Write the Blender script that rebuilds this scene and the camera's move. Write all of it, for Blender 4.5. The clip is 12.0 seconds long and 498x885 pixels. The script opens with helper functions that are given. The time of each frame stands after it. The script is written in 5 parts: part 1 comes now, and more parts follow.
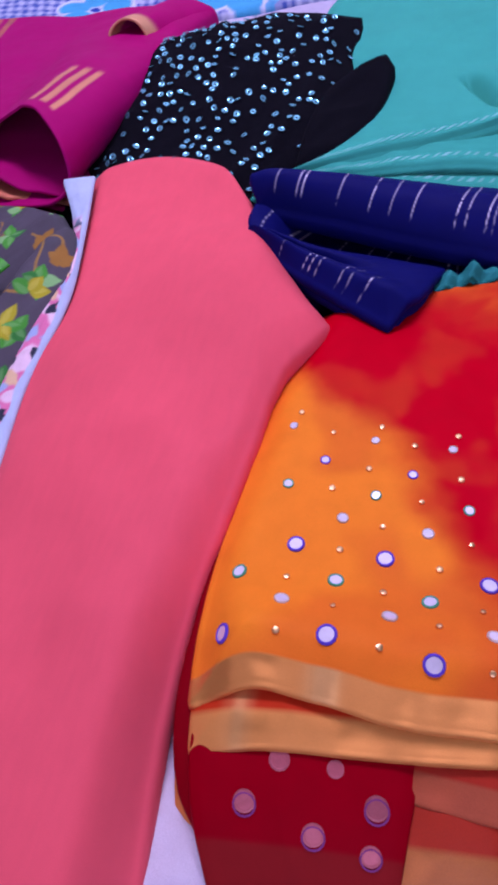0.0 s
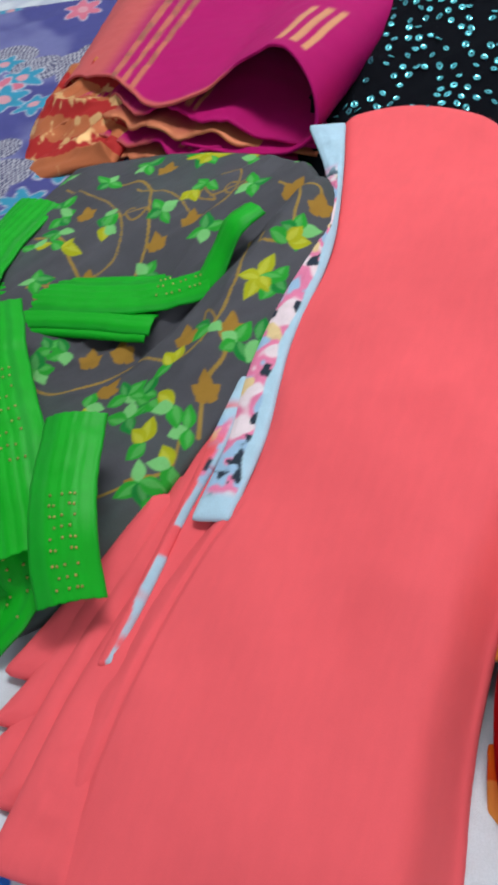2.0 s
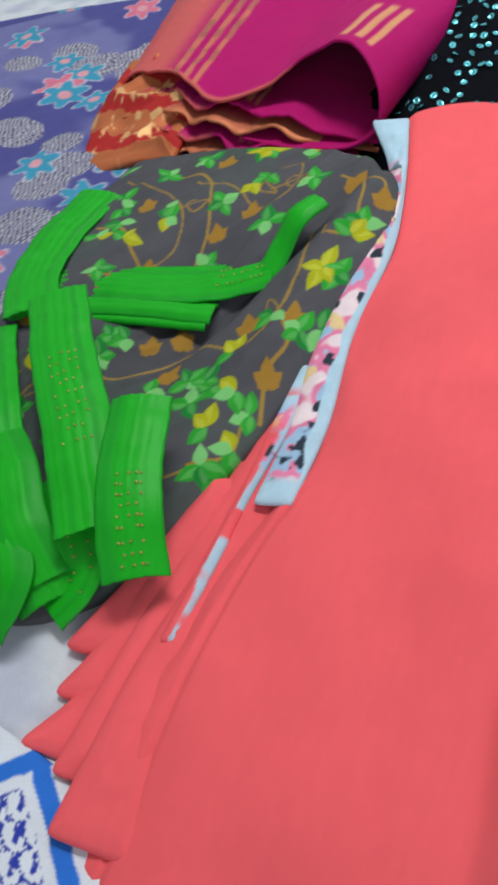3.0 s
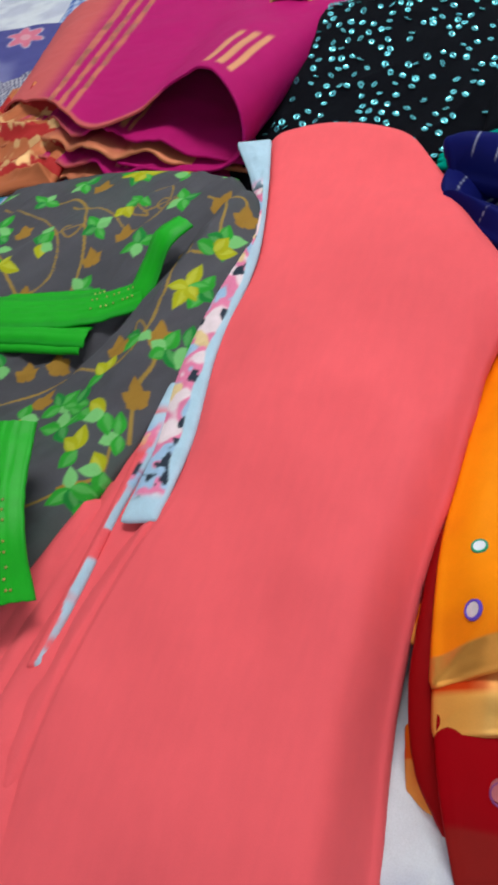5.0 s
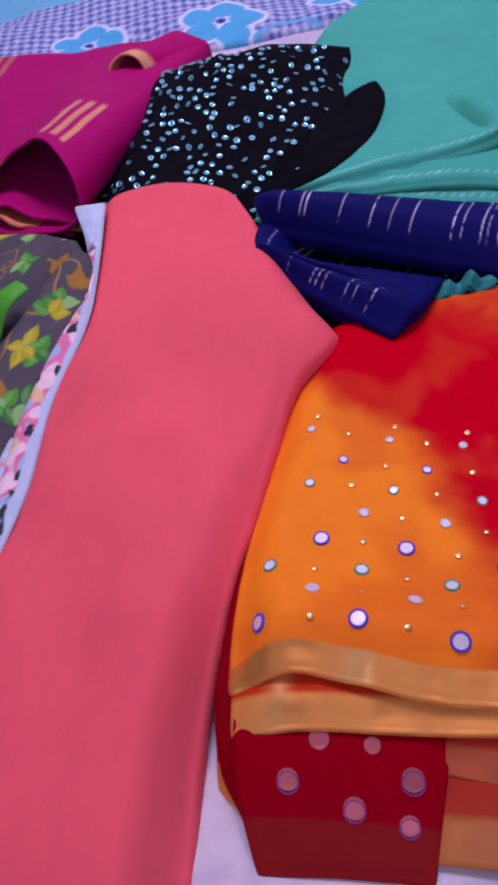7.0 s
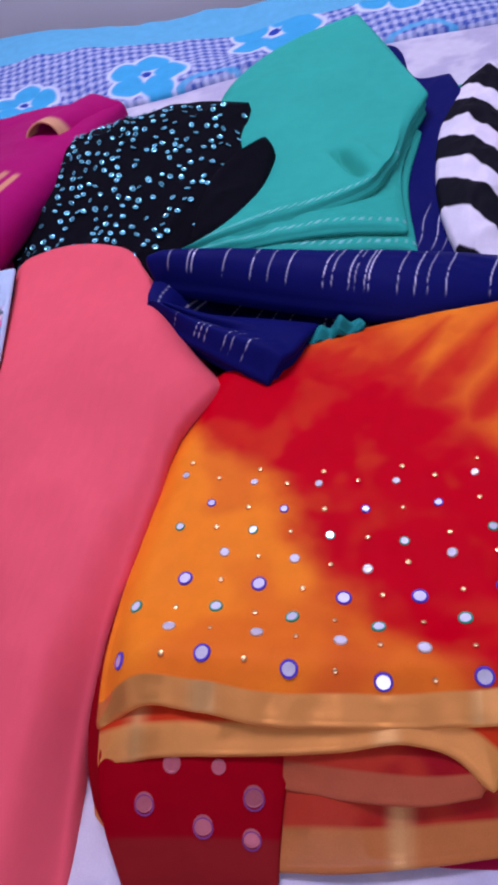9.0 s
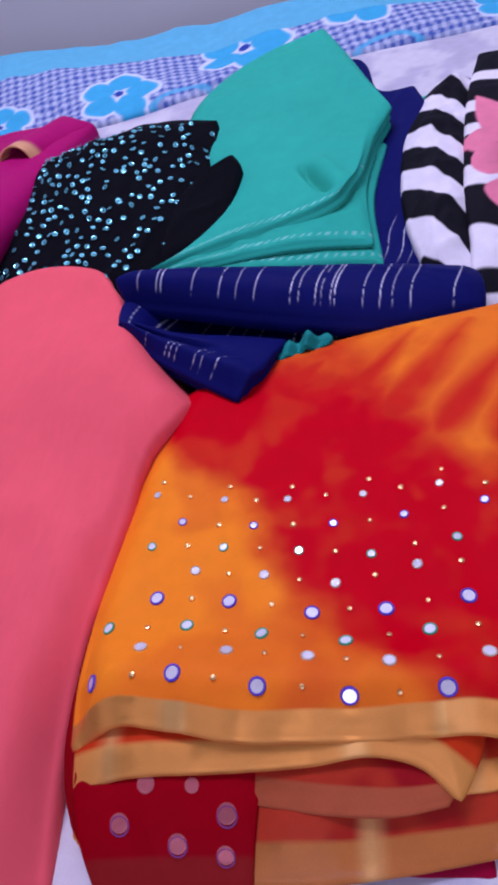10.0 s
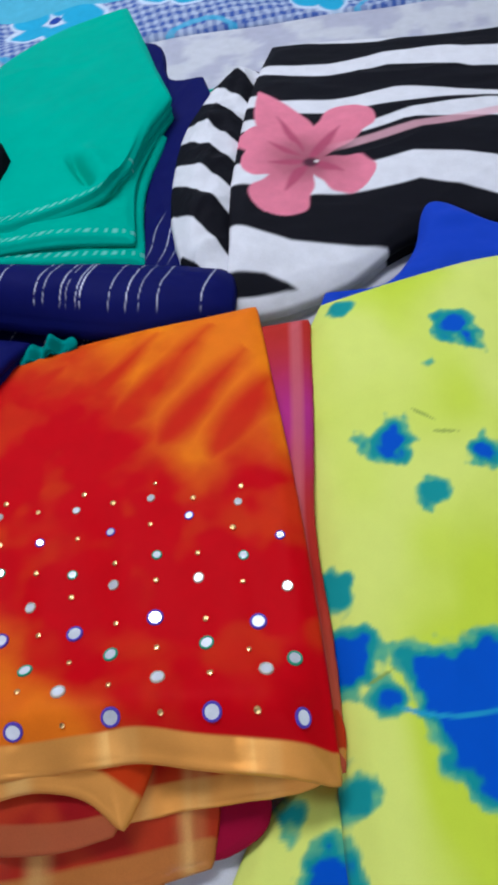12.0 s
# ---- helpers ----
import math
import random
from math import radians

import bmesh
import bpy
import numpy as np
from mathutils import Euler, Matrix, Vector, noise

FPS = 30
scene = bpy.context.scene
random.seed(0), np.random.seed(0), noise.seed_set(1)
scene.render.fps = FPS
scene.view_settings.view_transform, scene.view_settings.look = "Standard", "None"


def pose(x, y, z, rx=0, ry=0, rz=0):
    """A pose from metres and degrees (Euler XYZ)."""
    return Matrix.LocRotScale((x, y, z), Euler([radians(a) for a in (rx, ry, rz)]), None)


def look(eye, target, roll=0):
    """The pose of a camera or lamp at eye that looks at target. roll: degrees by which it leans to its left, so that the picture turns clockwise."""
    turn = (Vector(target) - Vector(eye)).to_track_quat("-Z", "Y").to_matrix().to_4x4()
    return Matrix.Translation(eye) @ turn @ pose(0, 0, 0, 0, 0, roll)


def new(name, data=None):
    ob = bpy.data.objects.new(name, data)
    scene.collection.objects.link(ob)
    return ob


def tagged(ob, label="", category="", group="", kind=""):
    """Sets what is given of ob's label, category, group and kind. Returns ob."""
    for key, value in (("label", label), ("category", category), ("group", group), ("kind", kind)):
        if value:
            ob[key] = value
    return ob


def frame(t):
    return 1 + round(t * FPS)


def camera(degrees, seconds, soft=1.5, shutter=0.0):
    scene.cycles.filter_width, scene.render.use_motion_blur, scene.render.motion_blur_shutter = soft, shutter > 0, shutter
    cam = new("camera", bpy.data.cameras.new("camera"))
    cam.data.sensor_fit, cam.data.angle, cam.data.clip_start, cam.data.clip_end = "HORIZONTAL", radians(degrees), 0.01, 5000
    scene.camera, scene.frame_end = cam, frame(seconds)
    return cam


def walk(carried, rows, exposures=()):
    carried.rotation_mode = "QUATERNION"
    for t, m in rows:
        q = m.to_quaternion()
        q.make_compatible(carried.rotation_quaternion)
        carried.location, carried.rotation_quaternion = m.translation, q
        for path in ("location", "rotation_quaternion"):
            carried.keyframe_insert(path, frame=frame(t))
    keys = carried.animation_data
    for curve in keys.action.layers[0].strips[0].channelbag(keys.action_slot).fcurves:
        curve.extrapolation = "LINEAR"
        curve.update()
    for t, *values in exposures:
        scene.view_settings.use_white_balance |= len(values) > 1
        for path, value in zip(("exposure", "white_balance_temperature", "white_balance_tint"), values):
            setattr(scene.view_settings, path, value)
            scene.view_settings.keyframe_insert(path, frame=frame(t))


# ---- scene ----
cam = camera(40.0, 12.0, soft=3.5)
PATH = [
    (0, (0.028, -0.154, 0.422), (-0.391, 1.024, -1.138), -10.0),
    (0.5, (-0.016, -0.158, 0.425), (-0.463, 0.994, -1.148), -9.5),
    (1, (-0.059, -0.151, 0.412), (-0.582, 0.948, -1.174), -12.3),
    (1.5, (-0.099, -0.164, 0.406), (-0.655, 0.939, -1.167), -13.3),
    (2, (-0.128, -0.177, 0.404), (-0.749, 0.89, -1.168), -13.5),
    (2.5, (-0.147, -0.189, 0.404), (-0.811, 0.862, -1.163), -13.4),
    (2.7, (-0.149, -0.195, 0.405), (-0.83, 0.854, -1.155), -13.7),
    (4.3, (-0.117, -0.203, 0.383), (-0.828, 0.857, -1.157), -15.8),
    (4.5, (-0.11, -0.199, 0.399), (-0.786, 0.885, -1.14), -14.8),
    (5, (-0.088, -0.185, 0.402), (-0.649, 0.952, -1.144), -12.4),
    (5.5, (-0.07, -0.179, 0.403), (-0.578, 0.978, -1.148), -11.7),
    (6, (-0.036, -0.19, 0.413), (-0.538, 1.008, -1.108), -13.3),
    (6.5, (-0.021, -0.193, 0.425), (-0.48, 1.022, -1.096), -12.4),
    (7, (0.011, -0.186, 0.439), (-0.383, 1.046, -1.086), -10.7),
    (7.2, (0.023, -0.183, 0.441), (-0.376, 1.033, -1.096), -11.9),
    (8.8, (0.125, -0.184, 0.474), (-0.321, 1.077, -1.014), -16.5),
    (9, (0.128, -0.181, 0.479), (-0.281, 1.082, -1.017), -14.4),
    (9.5, (0.143, -0.176, 0.477), (-0.244, 1.085, -1.027), -15.0),
    (9.8, (0.154, -0.176, 0.483), (-0.259, 1.103, -0.998), -16.6),
    (10, (0.153, -0.176, 0.487), (-0.244, 1.103, -0.999), -15.9),
    (10.5, (0.195, -0.167, 0.452), (-0.165, 1.077, -1.072), -17.0),
    (11, (0.22, -0.147, 0.459), (-0.046, 1.096, -1.085), -12.9),
    (11.5, (0.256, -0.136, 0.449), (0.045, 1.09, -1.117), -11.3),
    (11.6, (0.265, -0.133, 0.458), (0.086, 1.092, -1.112), -10.2),
    (12, (0.3, -0.137, 0.473), (0.196, 1.105, -1.091), -7.1),
]
walk(cam, [(t, look(eye, at, roll)) for t, eye, at, roll in PATH],
     [(0, -0.14, 5700, 76), (0.9, -0.1, 5700, 72), (1.2, 0.0, 5900, 44), (1.5, 0.2, 5900, 4), (2.0, 0.18, 6400, 4), (2.7, 0.14, 6600, 4), (4.3, 0.16, 6600, 2), (5.1, 0.14, 6600, 6),
      (6.0, -0.06, 6300, 34), (6.6, -0.1, 6200, 46), (7.2, -0.38, 6200, 80), (8.8, -0.2, 5750, 58), (10.0, -0.16, 5700, 52), (11.0, -0.18, 5800, 32), (12.0, -0.12, 6000, 13)])

# ---- world, lights ----
BED = -0.042
world = bpy.data.worlds.new("world")
scene.world = world
world.use_nodes = True
wn = world.node_tree
sky = wn.nodes.new("ShaderNodeTexSky")
sky.sky_type, sky.sun_disc, sky.sun_elevation, sky.sun_rotation = "NISHITA", False, radians(40), radians(200)
wn.links.new(sky.outputs[0], wn.nodes["Background"].inputs[0])
wn.nodes["Background"].inputs[1].default_value = 0.1


def area_lamp(name, m, sx, sy, watts, colour):
    data = bpy.data.lights.new(name, "AREA")
    data.shape, data.size, data.size_y, data.energy, data.color = "RECTANGLE", sx, sy, watts, colour
    ob = new(name, data)
    ob.matrix_world = m
    return ob


# both lamps are out of view: light from above inferred, window light added
area_lamp("ceiling_lamp", look((-0.2, 0.95, 2.15), (-0.2, 0.9, 0)), 1.1, 0.4, 37, (0.95, 0.97, 1.0))
area_lamp("assumed_window_light", look((0.4, -1.88, 1.0), (0.0, 0.6, 0.0)), 1.5, 1.2, 11, (0.93, 0.96, 1.0))


# ---- number helpers ----
def smooth(a, b, x):
    k = np.clip((x - a) / (b - a), 0, 1)
    return k * k * (3 - 2 * k)


def lattice(ix, iy, seed):
    n = (ix * 374761393 + iy * 668265263 + seed * 974634777) & 0xFFFFFFFF
    n = ((n ^ (n >> 13)) * 1274126177) & 0xFFFFFFFF
    return ((n ^ (n >> 16)) & 0xFFFF) / 65535.0


def vnoise(x, y, seed=0):
    """Smooth value noise in 0..1, cell size 1."""
    ix, iy = np.floor(x).astype(np.int64), np.floor(y).astype(np.int64)
    fx, fy = x - ix, y - iy
    fx, fy = fx * fx * (3 - 2 * fx), fy * fy * (3 - 2 * fy)
    a, b = lattice(ix, iy, seed), lattice(ix + 1, iy, seed)
    c, d = lattice(ix, iy + 1, seed), lattice(ix + 1, iy + 1, seed)
    return (a * (1 - fx) + b * fx) * (1 - fy) + (c * (1 - fx) + d * fx) * fy


def fbm(x, y, seed=0, octaves=3):
    total, size = 0, 0
    for k in range(octaves):
        c, s = math.cos(0.7 + 1.9 * k), math.sin(0.7 + 1.9 * k)
        total = total + vnoise((x * c - y * s) * 2**k + 3.7 * k, (x * s + y * c) * 2**k, seed + 17 * k) / 2**k
        size += 0.5**k
    return total / size


def curve(pts, n):
    """n places along a smooth curve through the given ones."""
    p = np.array(pts, float)
    if len(p) == 2:
        return p[0] + np.linspace(0, 1, n)[:, None] * (p[1] - p[0])
    s = np.r_[0, np.cumsum(np.maximum(np.linalg.norm(np.diff(p, axis=0), axis=1), 1e-6))]
    slope = np.gradient(p, s, axis=0)
    t = np.linspace(0, s[-1], n)
    k = np.clip(np.searchsorted(s, t, "right") - 1, 0, len(s) - 2)
    h = (s[k + 1] - s[k])[:, None]
    f = (t - s[k])[:, None] / h
    return ((2 * f**3 - 3 * f**2 + 1) * p[k] + (f**3 - 2 * f**2 + f) * h * slope[k]
            + (3 * f**2 - 2 * f**3) * p[k + 1] + (f**3 - f**2) * h * slope[k + 1])


def blend(base, colour, mask):
    return base * (1 - mask[:, None]) + np.array(colour) * mask[:, None]


def flat(colour):
    return lambda x, y, u, v: np.tile(np.array([*colour, 0.0]), (len(x), 1))


def leaf_mask(x, y, cx, cy, length, width, angle, soft=0.0006):
    """A leaf or petal that starts at cx, cy and points along angle (degrees)."""
    c, s = math.cos(radians(angle)), math.sin(radians(angle))
    p, q = (x - cx) * c + (y - cy) * s, (y - cy) * c - (x - cx) * s
    k = np.clip(p / length, 0, 1)
    return smooth(soft, -soft, np.abs(q) - width * np.sin(np.pi * k**0.8)) * (p > 0) * (p < length)


def petal_mask(x, y, cx, cy, length, width, angle, soft=0.0015):
    """A blunt petal, widest towards its tip."""
    c, s = math.cos(radians(angle)), math.sin(radians(angle))
    p, q = (x - cx) * c + (y - cy) * s, (y - cy) * c - (x - cx) * s
    k = np.clip(p / length, 0, 1)
    half = width * (0.15 + k**0.8) * np.sqrt(np.clip(1 - k**5, 0, 1)) * (1 + 0.06 * np.sin(k * 17 + angle))
    return smooth(soft, -soft, np.abs(q) - half) * (p > 0) * (p < length)


def line_mask(x, y, pts, width, soft=0.0005):
    """A drawn line through the given places."""
    c = curve(pts, 12 * len(pts))
    gap = np.full(len(x), 1.0)
    for px, py in c:
        gap = np.minimum(gap, np.hypot(x - px, y - py))
    return smooth(width + soft, width - soft, gap)


def disc_mask(x, y, cx, cy, r, soft=0.001):
    return smooth(soft, -soft, np.hypot(x - cx, y - cy) - r)


# ---- materials ----
def node_material(name):
    m = bpy.data.materials.new(name)
    m.use_nodes = True
    return m, m.node_tree.nodes, m.node_tree.links, m.node_tree.nodes["Principled BSDF"]


def fabric(name, rough=0.75, sheen=0.25, bump=0.25, weave=900.0, clear=0.0, gloss=0.3, tones=(0.88, 1.08)):
    """Cloth: its print comes from the mesh's colours, whose alpha tells metal thread; weave and slubs as bump and tone."""
    m, n, l, b = node_material(name)
    att = n.new("ShaderNodeAttribute")
    att.attribute_name = "print"
    geo = n.new("ShaderNodeNewGeometry")
    fine, broad = n.new("ShaderNodeTexNoise"), n.new("ShaderNodeTexNoise")
    fine.inputs["Scale"].default_value, fine.inputs["Detail"].default_value = weave, 2
    broad.inputs["Scale"].default_value, broad.inputs["Detail"].default_value = 55, 5
    for t in (fine, broad):
        l.new(geo.outputs["Position"], t.inputs["Vector"])
    add = n.new("ShaderNodeMath")
    add.operation = "ADD"
    l.new(fine.outputs[0], add.inputs[0])
    l.new(broad.outputs[0], add.inputs[1])
    tone = n.new("ShaderNodeMapRange")
    tone.inputs[1].default_value, tone.inputs[2].default_value = 0.6, 1.4
    tone.inputs[3].default_value, tone.inputs[4].default_value = tones
    l.new(add.outputs[0], tone.inputs[0])
    mul = n.new("ShaderNodeVectorMath")
    mul.operation = "SCALE"
    l.new(att.outputs["Color"], mul.inputs[0])
    l.new(tone.outputs[0], mul.inputs["Scale"])
    l.new(mul.outputs[0], b.inputs["Base Color"])
    l.new(att.outputs["Alpha"], b.inputs["Metallic"])
    rr = n.new("ShaderNodeMapRange")
    rr.inputs[3].default_value, rr.inputs[4].default_value = rough, 0.25
    l.new(att.outputs["Alpha"], rr.inputs[0])
    l.new(rr.outputs[0], b.inputs["Roughness"])
    b.inputs["Specular IOR Level"].default_value = gloss
    b.inputs["Sheen Weight"].default_value, b.inputs["Sheen Roughness"].default_value = sheen, 0.5
    bp = n.new("ShaderNodeBump")
    bp.inputs["Strength"].default_value, bp.inputs["Distance"].default_value = bump, 0.0012
    l.new(add.outputs[0], bp.inputs["Height"])
    l.new(bp.outputs[0], b.inputs["Normal"])
    if clear:
        out = n["Material Output"]
        mix, see = n.new("ShaderNodeMixShader"), n.new("ShaderNodeBsdfTransparent")
        see.inputs[0].default_value = (1, 0.8, 0.75, 1)
        mix.inputs[0].default_value = clear
        l.new(b.outputs[0], mix.inputs[1])
        l.new(see.outputs[0], mix.inputs[2])
        l.new(mix.outputs[0], out.inputs[0])
    return m


def plain(name, colour, rough=0.5, metal=0.0, vary=0.12, scale=30.0, bump=0.1):
    m, n, l, b = node_material(name)
    tex, ramp = n.new("ShaderNodeTexNoise"), n.new("ShaderNodeMapRange")
    tex.inputs["Scale"].default_value, tex.inputs["Detail"].default_value = scale, 6
    geo, info = n.new("ShaderNodeNewGeometry"), n.new("ShaderNodeObjectInfo")
    l.new(geo.outputs["Position"], tex.inputs["Vector"])
    addn = n.new("ShaderNodeMath")
    addn.operation = "ADD"
    l.new(tex.outputs[0], addn.inputs[0])
    l.new(info.outputs["Random"], addn.inputs[1])
    ramp.inputs[2].default_value = 2.0
    ramp.inputs[3].default_value, ramp.inputs[4].default_value = 1 - vary, 1 + vary
    l.new(addn.outputs[0], ramp.inputs[0])
    mul = n.new("ShaderNodeVectorMath")
    mul.operation = "SCALE"
    mul.inputs[0].default_value = colour
    l.new(ramp.outputs[0], mul.inputs["Scale"])
    l.new(mul.outputs[0], b.inputs["Base Color"])
    b.inputs["Roughness"].default_value, b.inputs["Metallic"].default_value = rough, metal
    bp = n.new("ShaderNodeBump")
    bp.inputs["Strength"].default_value, bp.inputs["Distance"].default_value = bump, 0.002
    l.new(tex.outputs[0], bp.inputs["Height"])
    l.new(bp.outputs[0], b.inputs["Normal"])
    return m


COTTON = fabric("cotton", 0.9, 0.0, 0.3, 1100, gloss=0.15)
CREPE = fabric("matte_crepe", 0.8, 0.03, 0.05, 1500, gloss=0.15, tones=(0.96, 1.03))
SILK = fabric("art_silk", 0.6, 0.0, 0.1, 1400, gloss=0.05, tones=(0.92, 1.06))
SATIN = fabric("satin_ribbon", 0.45, 0.0, 0.15, 1400, gloss=0.2)
CHIFFON = fabric("chiffon", 0.8, 0.0, 0.25, 1000, gloss=0.12)
SHEER = fabric("sheer_georgette", 0.7, 0.0, 0.2, 1000, clear=0.18, gloss=0.2)
KNIT = fabric("black_knit", 0.95, 0.0, 0.6, 700, gloss=0.08)
# pale, partly diffuse base stands in for the bright ceiling reflected in the mirrors
MIRROR = plain("pale_mirror_glass", (0.84, 0.86, 0.92), 0.16, 0.35, 0.3, 200, 0.1)
SEQUIN = plain("sequin_foil", (0.16, 0.62, 0.70), 0.22, 0.7, 0.4, 60, 0.2)
GILT = plain("gold_foil", (0.85, 0.55, 0.22), 0.3, 1.0, 0.2, 200, 0.1)
THREAD_VIOLET = plain("violet_thread", (0.10, 0.05, 0.50), 0.7, 0, 0.2, 900, 0.6)
THREAD_GREEN = plain("green_thread", (0.02, 0.33, 0.18), 0.7, 0, 0.2, 900, 0.6)
THREAD_WHITE = plain("silver_thread", (0.6, 0.55, 0.45), 0.5, 0.4, 0.2, 900, 0.6)
PLASTER = plain("wall_plaster", (0.62, 0.66, 0.68), 0.85, 0, 0.06, 4, 0.2)
CEILING = plain("ceiling_paint", (0.78, 0.78, 0.78), 0.9, 0, 0.04, 4, 0.1)
TERRAZZO = plain("floor_tile", (0.42, 0.40, 0.37), 0.35, 0, 0.15, 40, 0.05)
WOOD = plain("bed_wood", (0.16, 0.08, 0.04), 0.45, 0, 0.3, 12, 0.2)


# ---- cloth builder ----
class Surface:
    """A laid cloth: its grid of places, to set small things upon."""

    def __init__(self, grid):
        self.g = grid
        du, dv = np.gradient(grid, axis=0), np.gradient(grid, axis=1)
        nor = np.cross(du, dv)
        nor /= np.linalg.norm(nor, axis=2, keepdims=True) + 1e-12
        self.n = nor * np.sign(nor[..., 2:3] + 1e-9)

    def at(self, x, y):
        k = np.argmin((self.g[..., 0] - x) ** 2 + (self.g[..., 1] - y) ** 2)
        return Vector(self.g.reshape(-1, 3)[k]), Vector(self.n.reshape(-1, 3)[k])


def thing(name, base, label, category, group=""):
    ob = new(name)
    ob.empty_display_size = 0.02
    ob.location = base
    return tagged(ob, label, category, group)


def mesh_part(name, verts, faces, mat, parent, label="", colours=None, smooth_faces=True):
    me = bpy.data.meshes.new(name)
    verts = np.asarray(verts, float)
    if parent is not None:
        o = parent
        while o is not None:
            verts = verts - np.array(o.location)
            o = o.parent
    me.from_pydata(verts.tolist(), [], faces if isinstance(faces, list) else faces.tolist())
    if colours is not None:
        me.color_attributes.new("print", "FLOAT_COLOR", "POINT")
        me.color_attributes["print"].data.foreach_set("color", np.asarray(colours, np.float32).ravel())
    me.polygons.foreach_set("use_smooth", [smooth_faces] * len(me.polygons))
    me.materials.append(mat)
    ob = new(name, me)
    ob.parent = parent
    if label:
        ob["label"] = label
    return ob


def quads(nu, nv, shift=0):
    i, j = np.meshgrid(np.arange(nu - 1), np.arange(nv - 1), indexing="ij")
    a = (i * nv + j).ravel() + shift
    return np.stack([a, a + nv, a + nv + 1, a + 1], 1)


def cloth(name, parent, mat, bottom, top, left, right, paint, step=0.003, puff=0.0, edge=0.003, thick=0.012, layers=1,
          wrinkle=(0.002, 18, 0, 3.0), relief=None, label="", seed=1, floor=None, level=None):
    """A laid piece between four smooth edges (bottom and top run left to right, left and right run bottom to top), with
    rounded sides that hang down by thick, in as many folded layers as given."""
    bottom, top, left, right = [list(map(tuple, e)) for e in (bottom, top, left, right)]
    bottom[0], bottom[-1], top[0], top[-1] = left[0], right[0], left[-1], right[-1]
    size = lambda e: np.linalg.norm(np.diff(np.array(e, float), axis=0), axis=1).sum()
    wid, hei = max(size(bottom), size(top)), max(size(left), size(right))
    nu, nv = max(4, int(wid / step)), max(4, int(hei / step))
    b, t, le, ri = curve(bottom, nu), curve(top, nu), curve(left, nv), curve(right, nv)
    u, v = np.linspace(0, 1, nu)[:, None, None], np.linspace(0, 1, nv)[None, :, None]
    g = ((1 - v) * b[:, None] + v * t[:, None] + (1 - u) * le[None] + u * ri[None]
         - (1 - u) * (1 - v) * b[0] - u * (1 - v) * b[-1] - (1 - u) * v * t[0] - u * v * t[-1])
    uu, vv = np.broadcast_to(u[..., 0], (nu, nv)), np.broadcast_to(v[..., 0], (nu, nv))
    d = np.minimum(np.minimum(uu, 1 - uu) * wid, np.minimum(vv, 1 - vv) * hei)
    x, y = g[..., 0], g[..., 1]
    amp, freq, turn, stretch = wrinkle
    c, s = math.cos(radians(turn)), math.sin(radians(turn))
    wx, wy = (x * c + y * s) * freq, (y * c - x * s) * freq * stretch
    wx = wx + 0.6 * fbm(x * freq * 0.7, y * freq * 0.7, seed + 5)
    wave = fbm(wx, wy, seed, 3)
    rise = amp * (wave - 0.5) * 2 + amp * 0.8 * (1 - np.abs(2 * fbm(wx * 0.6 + 7, wy * 0.6, seed + 3, 2) - 1)) ** 4
    g[..., 2] += rise * smooth(0, 0.02, d) + puff * smooth(0, 0.09, d) - edge * np.exp(-((d / (edge * 1.8 + 1e-5)) ** 1.3))
    if level:
        k = 0.85 * smooth(0.0, 0.045, d)
        g[..., 2] = g[..., 2] * (1 - k) + level(x, y) * k
    if relief:
        g[..., 2] += relief(x, y, uu, vv)
    verts, ups = [g.reshape(-1, 3)], [np.stack([x.ravel(), y.ravel(), uu.ravel(), vv.ravel()], 1)]
    faces = [quads(nu, nv)]
    idx = np.arange(nu * nv).reshape(nu, nv)
    loop = np.r_[idx[:-1, 0], idx[-1, :-1], idx[:0:-1, -1], idx[0, :0:-1]]
    ring = verts[0][loop]
    tang = np.roll(ring, -2, 0) - np.roll(ring, 2, 0)
    out = np.stack([tang[:, 1], -tang[:, 0], 0 * tang[:, 0]], 1)
    out /= np.linalg.norm(out, axis=1, keepdims=True) + 1e-9
    prof = []
    lt = thick / layers
    for k in range(layers):
        z0, inset = -k * lt, 0.0012 * (k % 2) + 0.0008 * k
        w = min(0.45 * lt, 0.004)
        prof += [(w * 0.7 - inset, z0 - 0.15 * lt), (w - inset, z0 - 0.5 * lt), (w * 0.6 - inset, z0 - 0.85 * lt), (-inset - 0.001, z0 - lt)]
    low = BED - 0.004 if floor is None else floor
    prev, at = loop, nu * nv
    rag = 0.0015 * (fbm(ring[:, 0] * 60, ring[:, 1] * 60, seed + 9) - 0.5)
    for o, dz in prof:
        r = ring + out * (o + rag * (1 if layers > 1 else 0.3))[:, None]
        r[:, 2] = np.maximum(ring[:, 2] + dz, np.minimum(ring[:, 2], low))
        verts.append(r)
        ups.append(ups[0][loop])
        cur = at + np.arange(len(loop))
        faces.append(np.stack([prev, cur, np.roll(cur, -1), np.roll(prev, -1)], 1))
        prev, at = cur, at + len(loop)
    w4 = np.concatenate(ups)
    col = paint(w4[:, 0], w4[:, 1], w4[:, 2], w4[:, 3])
    ob = mesh_part(name, np.concatenate(verts), np.concatenate(faces), mat, parent, label, col)
    return ob, Surface(g)


